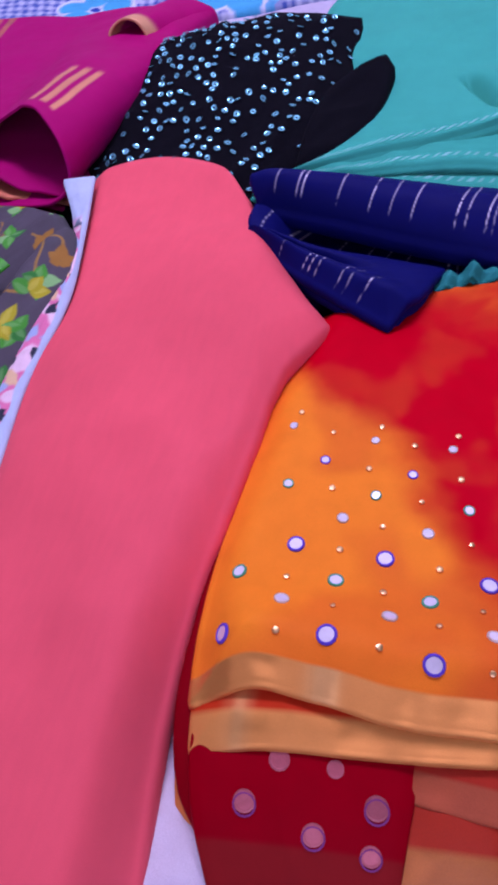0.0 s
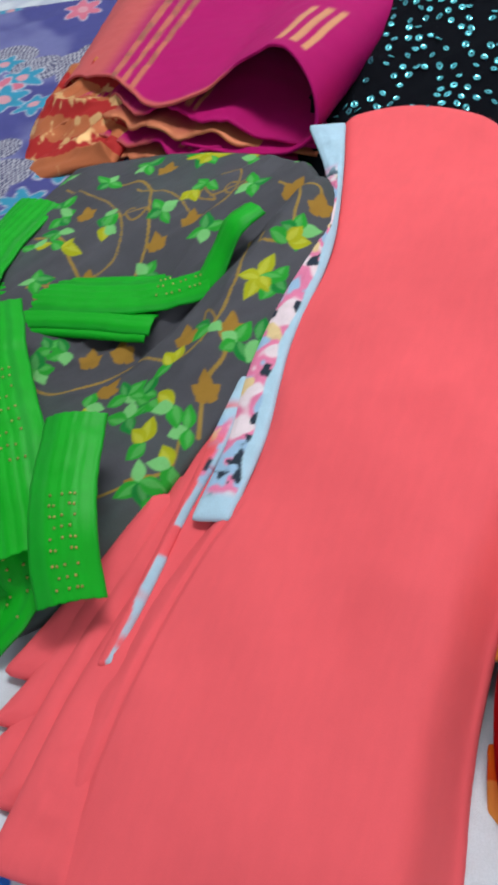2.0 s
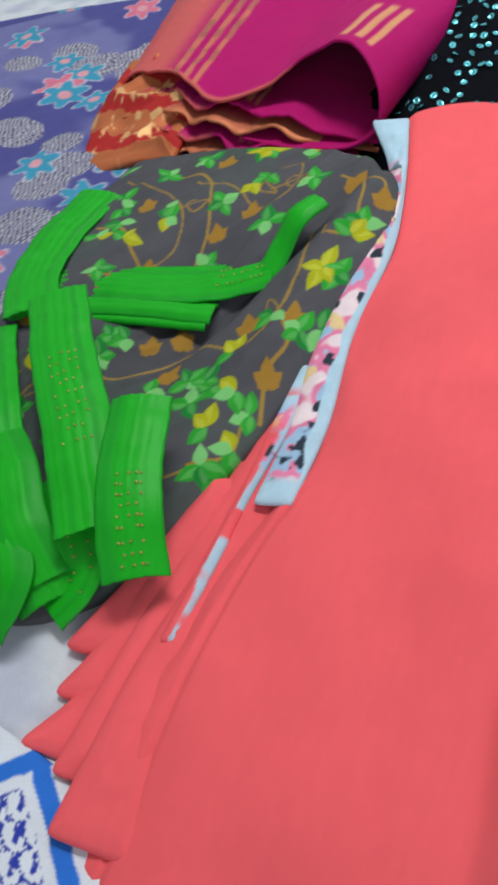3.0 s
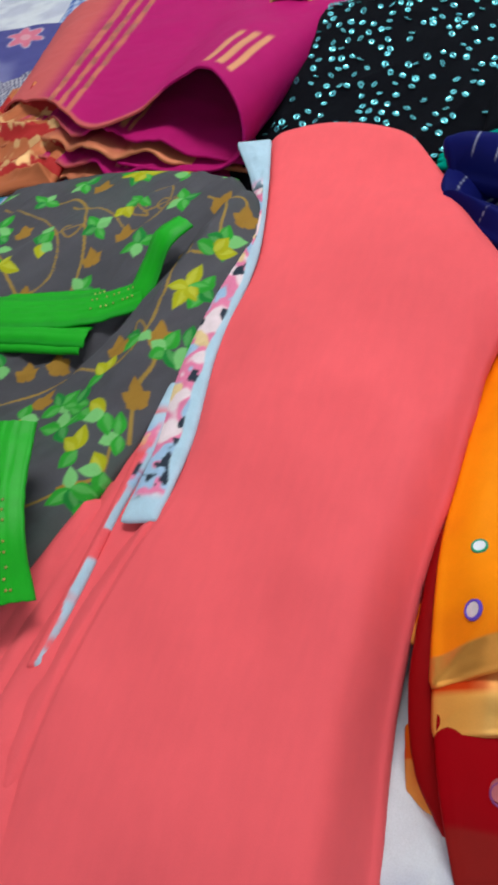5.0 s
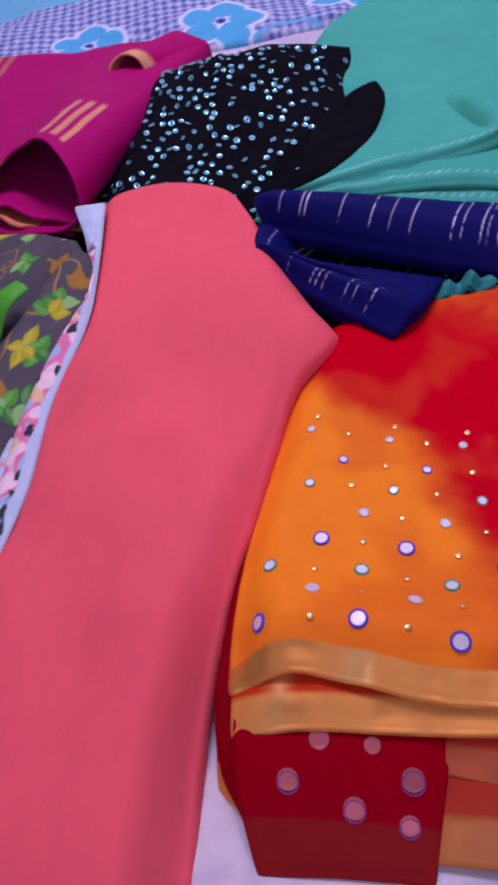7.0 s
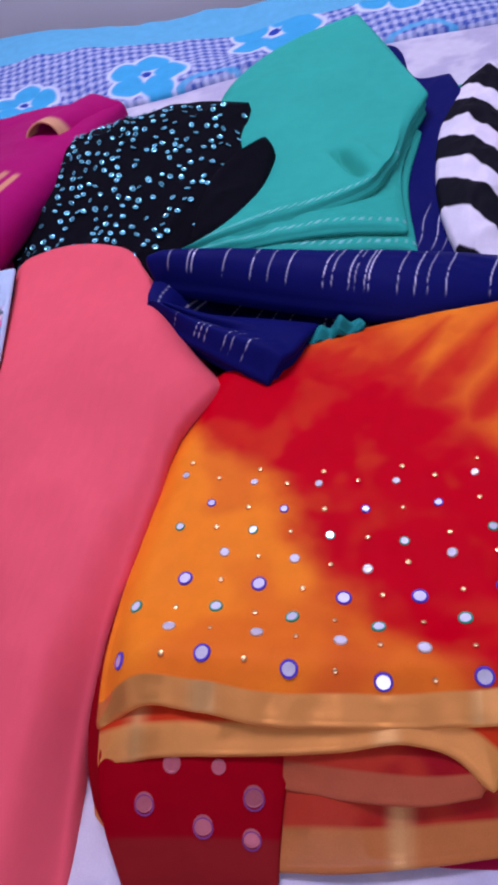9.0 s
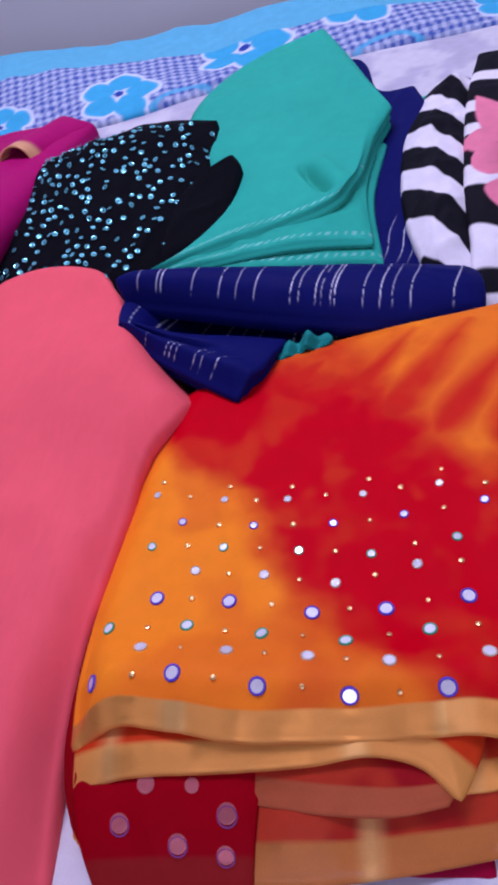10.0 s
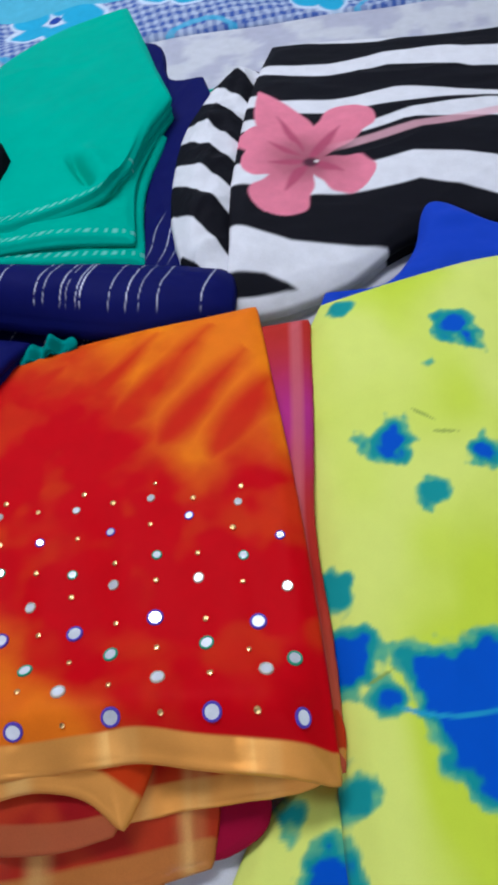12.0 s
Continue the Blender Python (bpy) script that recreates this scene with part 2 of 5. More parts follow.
def ribbon(name, parent, mat, centre, width, paint, step=0.0025, label="", bow=0.002, crumple=0.0):
    """A strip along a curve of places, width metres across, with a thin folded edge."""
    c = curve(centre, max(6, int(np.linalg.norm(np.diff(np.array(centre), axis=0), axis=1).sum() / step)))
    tg = np.gradient(c, axis=0)
    side = np.stack([tg[:, 1], -tg[:, 0], 0 * tg[:, 0]], 1)
    side /= np.linalg.norm(side, axis=1, keepdims=True) + 1e-9
    n = max(6, int(width / step))
    s = np.linspace(-0.5, 0.5, n)
    g = c[:, None] + side[:, None] * (s * width)[None, :, None]
    g[..., 2] += (bow * (1 - (2 * s) ** 2) + 0.0006 * np.cos(s * 40))[None]
    g[..., 2] += crumple * 2 * (fbm(g[..., 0] * 45, g[..., 1] * 45, 3, 2) - 0.4)
    g[..., 0] += crumple * (fbm(c[:, 0] * 0 + 5, c[:, 1] * 70, 4) - 0.5)[:, None] * 2
    full = np.concatenate([g, g[:, ::-1] - np.array([0, 0, 0.0016])], 1)
    m = full.shape[1]
    v = full.reshape(-1, 3)
    f = quads(len(c), m)
    i = np.arange(len(c) - 1) * m
    f = np.concatenate([f, np.stack([i + m - 1, i + 2 * m - 1, i + m, i], 1)])
    uu = np.repeat(np.linspace(0, 1, len(c)), m)
    vv = np.tile(np.r_[s, s[::-1]] + 0.5, len(c))
    return mesh_part(name, v, f, mat, parent, label, paint(v[:, 0], v[:, 1], uu, vv)), Surface(g)


def on_surface(surf, x, y, lift=0.0008, tilt=0.0, spin=0.0):
    p, n = surf.at(x, y)
    q = Vector((0, 0, 1)).rotation_difference(n)
    m = Matrix.Translation(p + n * lift) @ q.to_matrix().to_4x4()
    return m @ Euler((tilt, tilt * 0.7, spin)).to_matrix().to_4x4()


def piece(name, mesh, parent, m, size=1.0):
    ob = new(name, mesh)
    ob.parent = parent
    loc = Matrix.Translation(-Vector(parent.location))
    ob.matrix_basis = loc @ m @ Matrix.Scale(size, 4)
    return ob


def disc_mesh(name, profile, mat, n=14, capped=True):
    """A small round piece turned from a profile of (radius, height)."""
    vs, fs = [], []
    for r, h in profile:
        for k in range(n):
            a = 2 * math.pi * k / n
            vs.append((r * math.cos(a), r * math.sin(a), h))
    for i in range(len(profile) - 1):
        for k in range(n):
            fs.append((i * n + k, i * n + (k + 1) % n, (i + 1) * n + (k + 1) % n, (i + 1) * n + k))
    if capped and profile[-1][0] > 0:
        fs.append(tuple((len(profile) - 1) * n + k for k in range(n)))
    me = bpy.data.meshes.new(name)
    me.from_pydata(vs, [], fs)
    me.materials.append(mat)
    for p in me.polygons:
        p.use_smooth = False
    return me


# ---- room ----
def slab(name, x0, x1, y0, y1, z0, z1, mat, hole=None):
    bm = bmesh.new()
    if hole is None:
        cuts = [(x0, x1, z0, z1)]
    else:
        a, b, c, d = hole
        cuts = [(x0, a, z0, z1), (b, x1, z0, z1), (a, b, z0, c), (a, b, d, z1)]
    for p, q, r, s in cuts:
        bmesh.ops.create_cube(bm, size=1, matrix=Matrix.Translation(((p + q) / 2, (y0 + y1) / 2, (r + s) / 2))
                              @ Matrix.Diagonal((q - p, y1 - y0, s - r, 1)))
    me = bpy.data.meshes.new(name)
    bm.to_mesh(me)
    bm.free()
    me.materials.append(mat)
    return tagged(new(name, me), kind="structure")


tagged(slab("floor", -2.4, 2.2, -2.0, 2.3, -0.6, -0.55, TERRAZZO), "grey speckled tiled floor under the bed", "floor")
tagged(slab("ceiling", -2.4, 2.2, -2.0, 2.3, 2.25, 2.35, CEILING), "plain white painted ceiling", "ceiling")
tagged(slab("wall_north", -2.4, 2.2, 1.75, 1.87, -0.55, 2.25, PLASTER), "plain pale grey plastered wall behind the bed", "wall")
# window opening is assumed, added to let the unseen daylight in
tagged(slab("wall_south", -2.4, 2.2, -2.0, -1.9, -0.55, 2.25, PLASTER, (-0.4, 1.2, 0.4, 1.7)), "unseen plain pale plastered wall with an assumed window opening", "wall")
tagged(slab("wall_west", -2.4, -2.28, -1.9, 1.75, -0.55, 2.25, PLASTER), "plain pale grey plastered side wall", "wall")
tagged(slab("wall_east", 2.08, 2.2, -1.9, 1.75, -0.55, 2.25, PLASTER), "plain pale grey plastered side wall", "wall")

# ---- bed ----
bed = thing("bed", (0, 0.4, -0.55), "low wooden bed under a white printed sheet", "bed")


def rounded_box(x0, x1, y0, y1, z0, z1, r):
    bm = bmesh.new()
    bmesh.ops.create_cube(bm, size=1, matrix=Matrix.Translation(((x0 + x1) / 2, (y0 + y1) / 2, (z0 + z1) / 2))
                          @ Matrix.Diagonal((x1 - x0, y1 - y0, z1 - z0, 1)))
    bmesh.ops.bevel(bm, geom=bm.edges[:], offset=r, segments=3, profile=0.5, affect="EDGES")
    v = [tuple(p.co) for p in bm.verts]
    f = [[p.index for p in q.verts] for q in bm.faces]
    bm.free()
    return v, f


v, f = rounded_box(-1.5, 1.3, -0.5, 1.46, -0.42, BED - 0.02, 0.04)
mesh_part("mattress", v, f, plain("mattress_ticking", (0.6, 0.58, 0.55), 0.9), bed, smooth_faces=False)
v, f = rounded_box(-1.54, 1.34, -0.54, 1.5, -0.55, -0.4, 0.01)
mesh_part("frame", v, f, WOOD, bed, smooth_faces=False)

WHITE = (0.64, 0.65, 0.70)


def sheet_paint(x, y, u, v):
    c = flat(WHITE)(x, y, u, v)
    m = smooth(0.42, 0.60, fbm(x * 26, y * 26, 3)) * 0.6
    c[:, :3] = blend(c[:, :3], (0.40, 0.40, 0.54), m)
    return c


def back_relief(x, y, u, v):
    return (0.030 * (fbm(x * 5, y * 6, 40) - 0.5) + 0.008 * np.sin(y * 14 + x * 9)) * smooth(0, 0.2, v)


sheet = tagged(new("bed_sheet"), "white cotton bed sheet with faint lilac blotches and blue printed borders", "bed sheet", kind="structure")
cloth("middle", sheet, COTTON, [(-1.49, -0.5, BED), (1.29, -0.5, BED)], [(-1.49, 1.45, BED), (1.29, 1.45, BED)],
      [(-1.49, -0.5, BED), (-1.49, 1.45, BED)], [(1.29, -0.5, BED), (1.29, 1.45, BED)], sheet_paint, step=0.012, edge=0.02,
      thick=0.25, wrinkle=(0.003, 6, 30, 2), floor=-0.3)


def gingham_paint(x, y, u, v):
    """Small blue checks with turquoise flowers and a plain turquoise hem."""
    xx, yy = x * 0.97 + y * 0.25, y * 0.97 - x * 0.25
    ca, cb = np.mod(xx / 0.0185, 1) < 0.5, np.mod(yy / 0.0185, 1) < 0.5
    tone = (ca.astype(float) + cb) / 2
    c = flat((0.46, 0.54, 0.70))(x, y, u, v)
    c[:, :3] = blend(c[:, :3], (0.04, 0.10, 0.40), tone * 0.95)
    rng = random.Random(4)
    for cx, cy, size in ((-0.325, 1.17, 0.085), (-0.09, 1.31, 0.10), (-0.57, 1.12, 0.075), (0.14, 1.385, 0.085), (0.42, 1.34, 0.07), (-0.9, 1.15, 0.08)):
        rim = np.zeros(len(x))
        inner = np.zeros(len(x))
        turn = rng.uniform(0, 70)
        for k in range(5):
            a = turn + 72 * k
            px, py = cx + size * 0.55 * math.cos(radians(a)), cy + size * 0.55 * math.sin(radians(a))
            bump = 0.02 * np.sin(x * 150 + k) + 0.02 * np.sin(y * 130)
            rim = np.maximum(rim, disc_mask(x, y, px, py, size * (0.47 + bump), 0.003))
            inner = np.maximum(inner, disc_mask(x, y, px, py, size * (0.38 + bump), 0.003))
        c[:, :3] = blend(blend(c[:, :3], (0.65, 0.75, 0.9), rim), (0.03, 0.42, 0.68), inner)
        c[:, :3] = blend(c[:, :3], (0.02, 0.06, 0.35), disc_mask(x, y, cx, cy, size * 0.12))
    vine = np.abs(yy - 1.12 - 0.06 * np.sin(xx * 16)) < 0.006
    c[:, :3] = blend(c[:, :3], (0.06, 0.45, 0.7), vine * 0.8)
    hem = smooth(0.60, 0.605, v + 0.15 * (u - 0.45))
    c[:, :3] = blend(c[:, :3], (0.10, 0.48, 0.66), hem)
    return c


cloth("printed_border", sheet, COTTON, [(-0.86, 0.98, -0.03), (-0.57, 1.03, -0.03), (-0.36, 1.085, -0.03), (-0.13, 1.165, -0.03), (0.16, 1.235, -0.032), (0.4, 1.27, -0.034), (0.9, 1.33, -0.034)],
      [(-0.9, 1.42, -0.005), (-0.4, 1.44, -0.005), (0.9, 1.448, -0.02)], [(-0.86, 0.96, -0.03), (-0.9, 1.42, -0.005)],
      [(0.9, 1.33, -0.034), (0.9, 1.448, -0.02)], gingham_paint, step=0.0042, thick=0.02, wrinkle=(0.006, 5, 60, 2.5), relief=back_relief,
      label="blue checked border printed with turquoise flowers", seed=8)


def tooth_paint(x, y, u, v):
    c = flat((0.68, 0.70, 0.78))(x, y, u, v)
    xx, yy = x * 0.9 + y * 0.4, y * 0.9 - x * 0.4
    a, b = np.mod(xx / 0.014, 1), np.mod(yy / 0.016, 1)
    tooth = ((a < 0.5) & (b < 0.55)) | ((a > 0.5) & (b > 0.55) & (a + b < 1.55)) | ((a < 0.25) & (b > 0.8))
    c[:, :3] = blend(c[:, :3], (0.03, 0.05, 0.36), tooth * smooth(0.25, 0.4, fbm(x * 500, y * 500, 2)))
    peak = y + 0.185 + 0.9 * np.abs(x + 0.38) + 0.006 * (fbm(x * 90, y * 90, 5) - 0.5)
    c[:, :3] = blend(c[:, :3], (0.68, 0.70, 0.78), smooth(-0.008, -0.006, peak))
    band = smooth(0.002, 0.004, peak) * smooth(0.020, 0.018, peak)
    c[:, :3] = blend(c[:, :3], (0.03, 0.16, 0.62), band)
    return c


cloth("printed_corner", sheet, COTTON, [(-0.62, -0.4, -0.038), (-0.24, -0.4, -0.038)], [(-0.62, -0.19, -0.038), (-0.42, -0.168, -0.038), (-0.3, -0.19, -0.038)],
      [(-0.62, -0.4, -0.038), (-0.62, -0.19, -0.038)], [(-0.24, -0.4, -0.038), (-0.3, -0.19, -0.038)], tooth_paint, step=0.0016, edge=0.001, thick=0.004,
      wrinkle=(0.001, 12, 0, 1), label="navy and white dogtooth print with a plain blue patch")


# ---- floral cotton, far left ----
def floral_paint(x, y, u, v):
    c = flat((0.075, 0.075, 0.25))(x, y, u, v)
    c[:, :3] = blend(c[:, :3], (0.20, 0.20, 0.40), 0.7 * smooth(0.45, 0.65, fbm(x * 9, y * 9, 21)))
    rng = random.Random(12)
    for k in range(120):
        cx, cy = rng.uniform(-1.25, -0.5), rng.uniform(0.0, 1.1)
        kind, r, a = k % 4, rng.uniform(0.030, 0.042), rng.uniform(0, 3)
        if kind < 2:
            dx, dy = (x - cx), (y - cy) * 1.15
            m = smooth(0.001, -0.001, np.hypot(dx, dy) - r)
            lines = (np.mod((dx * math.cos(a * 0.2 + 0.2) + dy * math.sin(a * 0.2 + 0.2)) / 0.0062 + 0.2 * np.sin(dy * 120), 1) < 0.5)
            c[:, :3] = blend(c[:, :3], (0.46, 0.44, 0.50), m)
            c[:, :3] = blend(c[:, :3], (0.05, 0.05, 0.13), m * lines)
        else:
            ang = np.arctan2(y - cy, x - cx)
            rr = r * (0.72 + 0.22 * np.cos(6 * ang + a))
            m = smooth(0.0015, -0.0015, np.hypot(x - cx, y - cy) - rr)
            rim = smooth(0.0015, -0.0015, np.hypot(x - cx, y - cy) - rr - 0.003)
            col = (0.60, 0.16, 0.24) if kind == 2 else (0.05, 0.27, 0.42)
            c[:, :3] = blend(blend(c[:, :3], (0.6, 0.58, 0.66), rim * 0.7), col, m)
            c[:, :3] = blend(c[:, :3], (0.62, 0.3, 0.35), disc_mask(x, y, cx, cy, r * 0.25))
    return c


floral = thing("printed_cotton_cloth", (-0.9, 0.5, BED), "violet blue cotton cloth printed with striped ovals and flowers", "cloth")
cloth("upper_layer", floral, COTTON, [(-1.25, 0.02, -0.02), (-0.9, 0.02, -0.02), (-0.58, 0.05, -0.02)], [(-1.2, 0.74, -0.01), (-1.0, 0.87, -0.008), (-0.62, 0.98, -0.01)],
      [(-1.25, 0.02, -0.02), (-1.24, 0.4, -0.01), (-1.2, 0.74, -0.01)], [(-0.58, 0.05, -0.02), (-0.56, 0.5, -0.02), (-0.62, 0.98, -0.01)],
      floral_paint, step=0.0028, thick=0.016, layers=2, wrinkle=(0.006, 7, 50, 2.2), seed=31)
cloth("lower_layer", floral, COTTON, [(-1.3, 0.0, -0.035), (-0.56, 0.03, -0.035)], [(-1.3, 0.83, -0.03), (-1.02, 0.95, -0.03), (-0.6, 1.0, -0.03)],
      [(-1.3, 0.0, -0.035), (-1.3, 0.83, -0.03)], [(-0.56, 0.03, -0.035), (-0.6, 1.0, -0.03)], floral_paint, step=0.004, thick=0.008, wrinkle=(0.002, 7, 50, 2.2), seed=32)

# ---- coral kurta ----
CORAL = (0.86, 0.110, 0.128)


def coral_paint(x, y, u, v):
    c = flat(CORAL)(x, y, u, v)
    c[:, :3] *= (0.90 + 0.17 * fbm(x * 9, y * 9, 61) + 0.05 * fbm(x * 300, y * 60, 62, 2))[:, None]
    return c


def coral_relief(x, y, u, v):
    sag = 0.006 * np.exp(-((x + 0.21 + 0.5 * (y - 0.05)) / 0.05) ** 2 - ((y - 0.04) / 0.05) ** 2)
    side = smooth(0.82, 1.0, u) ** 1.4 * smooth(0.46, 0.22, v)
    return (-0.026 * side - sag + 0.009 * (fbm(x * 13 + 3, y * 10, 78, 2) - 0.5) * 2 * smooth(0.0, 0.12, u) * smooth(1.0, 0.85, u) * smooth(0.86, 0.7, v) + 0.004 * np.sin(u * 3.1) * smooth(0.0, 0.3, v) + 0.008 * (fbm(x * 8, y * 5, 77, 2) - 0.5) * 2
            - 0.016 * smooth(0.16, 0.0, v) - 0.008 * smooth(0.72, 1.0, u) ** 2 * smooth(0.75, 0.5, v)
            - 0.0028 * np.exp(-(((u - 0.10) / 0.011) ** 2)) * smooth(0.40, 0.34, v) + 0.0022 * (fbm(x * 130, y * 60, 79, 2) - 0.4) * smooth(0.10, 0.07, u) * smooth(0.42, 0.36, v) - 0.034 * smooth(0.66, 0.96, u) * smooth(0.73, 0.84, v)
            - 0.005 * np.exp(-(((x + 0.2) * 0.8 + (y + 0.02) * 0.6) / 0.03) ** 2 - (((y + 0.02) * 0.8 - (x + 0.2) * 0.6) / 0.09) ** 2)
            + 0.004 * np.exp(-(((x + 0.21) * 0.5 + (y - 0.18) * 0.87) / 0.03) ** 2 - ((x + 0.21) / 0.12) ** 2))


kurta = thing("folded_kurta", (-0.2, 0.1, BED), "folded coral pink kurta with a blue floral placket", "kurta")
cloth("front_panel", kurta, CREPE,
      [(-0.333, -0.222, -0.022), (-0.29, -0.236, -0.02), (-0.19, -0.25, -0.02), (-0.091, -0.26, -0.02)],
      [(-0.312, 0.468, 0.05), (-0.305, 0.484, 0.05), (-0.288, 0.495, 0.05), (-0.253, 0.507, 0.05), (-0.205, 0.501, 0.05), (-0.172, 0.486, 0.049), (-0.155, 0.468, 0.044), (-0.125, 0.428, 0.022)],
      [(-0.333, -0.222, -0.022), (-0.318, -0.09, -0.003), (-0.302, 0.0, 0.002), (-0.284, 0.05, 0.006), (-0.279, 0.09, 0.012), (-0.285, 0.18, 0.022), (-0.279, 0.286, 0.036), (-0.29, 0.36, 0.046), (-0.312, 0.468, 0.05)],
      [(-0.091, -0.26, -0.02), (-0.093, -0.15, 0.0), (-0.099, -0.057, 0.015), (-0.094, 0.03, 0.022), (-0.086, 0.083, 0.028), (-0.08, 0.136, 0.03), (-0.067, 0.22, 0.036), (-0.040, 0.276, 0.032), (-0.055, 0.345, 0.008), (-0.125, 0.428, 0.022)],
      coral_paint, step=0.002, thick=0.05, layers=2, edge=0.006, wrinkle=(0.0016, 9, 40, 2.0), relief=coral_relief, seed=5, label="smooth coral front panel with soft creases")


def coral_layer(name, lef, wide, drop, seed):
    rig = [(x + w, y + 0.004, z) for (x, y, z), w in zip(lef, wide)]
    cloth(name, kurta, CREPE, [lef[0], rig[0]], [lef[-1], rig[-1]], lef, rig, coral_paint, step=0.002, thick=drop, edge=0.0025,
          wrinkle=(0.0022, 30, 70, 1.5), seed=seed)


coral_layer("fold", [(-0.345, -0.205, -0.024), (-0.335, -0.1, -0.010), (-0.322, -0.02, -0.006), (-0.311, 0.06, 0.0), (-0.303, 0.15, 0.008)], [0.05, 0.04, 0.04, 0.04, 0.03], 0.012, 6)
coral_layer("fold", [(-0.362, -0.175, -0.027), (-0.352, -0.1, -0.016), (-0.342, -0.03, -0.010), (-0.324, 0.07, -0.002), (-0.312, 0.14, 0.004)], [0.05, 0.04, 0.04, 0.03, 0.02], 0.01, 7)
coral_layer("fold", [(-0.395, -0.168, -0.034), (-0.372, -0.13, -0.03), (-0.352, -0.045, -0.018), (-0.330, 0.06, -0.006)], [0.06, 0.05, 0.04, 0.02], 0.01, 8)
coral_layer("fold", [(-0.388, -0.132, -0.03), (-0.374, -0.10, -0.024), (-0.362, -0.045, -0.015), (-0.34, 0.04, -0.006)], [0.05, 0.045, 0.03, 0.02], 0.012, 9)
coral_layer("fold", [(-0.397, -0.102, -0.027), (-0.382, -0.07, -0.02), (-0.362, -0.02, -0.012), (-0.345, 0.04, -0.006)], [0.05, 0.045, 0.03, 0.02], 0.012, 10)


def placket_paint(x, y, u, v):
    c = flat((0.36, 0.52, 0.72))(x, y, u, v)
    n = fbm(x * 45, y * 45, 91)
    c[:, :3] = blend(c[:, :3], (0.80, 0.22, 0.38), smooth(0.40, 0.46, n))
    c[:, :3] = blend(c[:, :3], (0.85, 0.68, 0.72), smooth(0.56, 0.66, n))
    c[:, :3] = blend(c[:, :3], (0.80, 0.58, 0.30), smooth(0.70, 0.74, fbm(x * 40 + 9, y * 40, 95)))
    c[:, :3] = blend(c[:, :3], (0.03, 0.04, 0.06), smooth(0.62, 0.65, fbm(x * 70 + 3, y * 60, 93)))
    edge = smooth(0.70, 0.75, u + 0.7 * (fbm(x * 6, y * 26, 97, 2) - 0.5))
    edge = np.maximum(edge, np.maximum(smooth(0.80, 0.86, v), smooth(0.05, 0.03, v)))
    c[:, :3] = blend(c[:, :3], (0.46, 0.63, 0.76), edge)
    return c


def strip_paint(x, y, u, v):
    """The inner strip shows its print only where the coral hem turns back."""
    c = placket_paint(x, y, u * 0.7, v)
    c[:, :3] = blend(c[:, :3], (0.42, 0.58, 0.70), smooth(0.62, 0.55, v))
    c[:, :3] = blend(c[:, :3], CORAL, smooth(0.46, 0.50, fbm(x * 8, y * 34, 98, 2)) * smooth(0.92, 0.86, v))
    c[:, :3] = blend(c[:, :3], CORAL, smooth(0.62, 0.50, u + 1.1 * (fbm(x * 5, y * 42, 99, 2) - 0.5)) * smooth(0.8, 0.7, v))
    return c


cloth("placket", kurta, COTTON, [(-0.302, 0.024, 0.004), (-0.278, 0.028, 0.006)], [(-0.337, 0.447, 0.05), (-0.306, 0.45, 0.052)],
      [(-0.301, 0.024, 0.004), (-0.299, 0.097, 0.007), (-0.304, 0.152, 0.013), (-0.301, 0.203, 0.022), (-0.292, 0.262, 0.034), (-0.284, 0.32, 0.040), (-0.304, 0.385, 0.044), (-0.337, 0.447, 0.05)],
      [(-0.278, 0.028, 0.006), (-0.274, 0.09, 0.012), (-0.281, 0.18, 0.022), (-0.275, 0.286, 0.036), (-0.286, 0.36, 0.046), (-0.306, 0.45, 0.052)],
      placket_paint, step=0.0015, thick=0.006, edge=0.001, wrinkle=(0.0035, 45, 30, 1.5), seed=15, label="light blue placket printed with pink flowers", relief=lambda x, y, u, v: 0.0035 + 0 * x)
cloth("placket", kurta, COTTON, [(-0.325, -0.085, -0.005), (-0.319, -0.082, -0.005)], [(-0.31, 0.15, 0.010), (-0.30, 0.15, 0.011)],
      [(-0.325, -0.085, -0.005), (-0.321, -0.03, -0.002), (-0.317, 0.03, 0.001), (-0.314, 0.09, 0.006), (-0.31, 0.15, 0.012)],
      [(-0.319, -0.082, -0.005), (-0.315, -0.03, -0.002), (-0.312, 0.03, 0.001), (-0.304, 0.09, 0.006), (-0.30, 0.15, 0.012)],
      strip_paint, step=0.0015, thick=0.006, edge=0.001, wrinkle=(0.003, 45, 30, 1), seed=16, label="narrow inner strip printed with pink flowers")

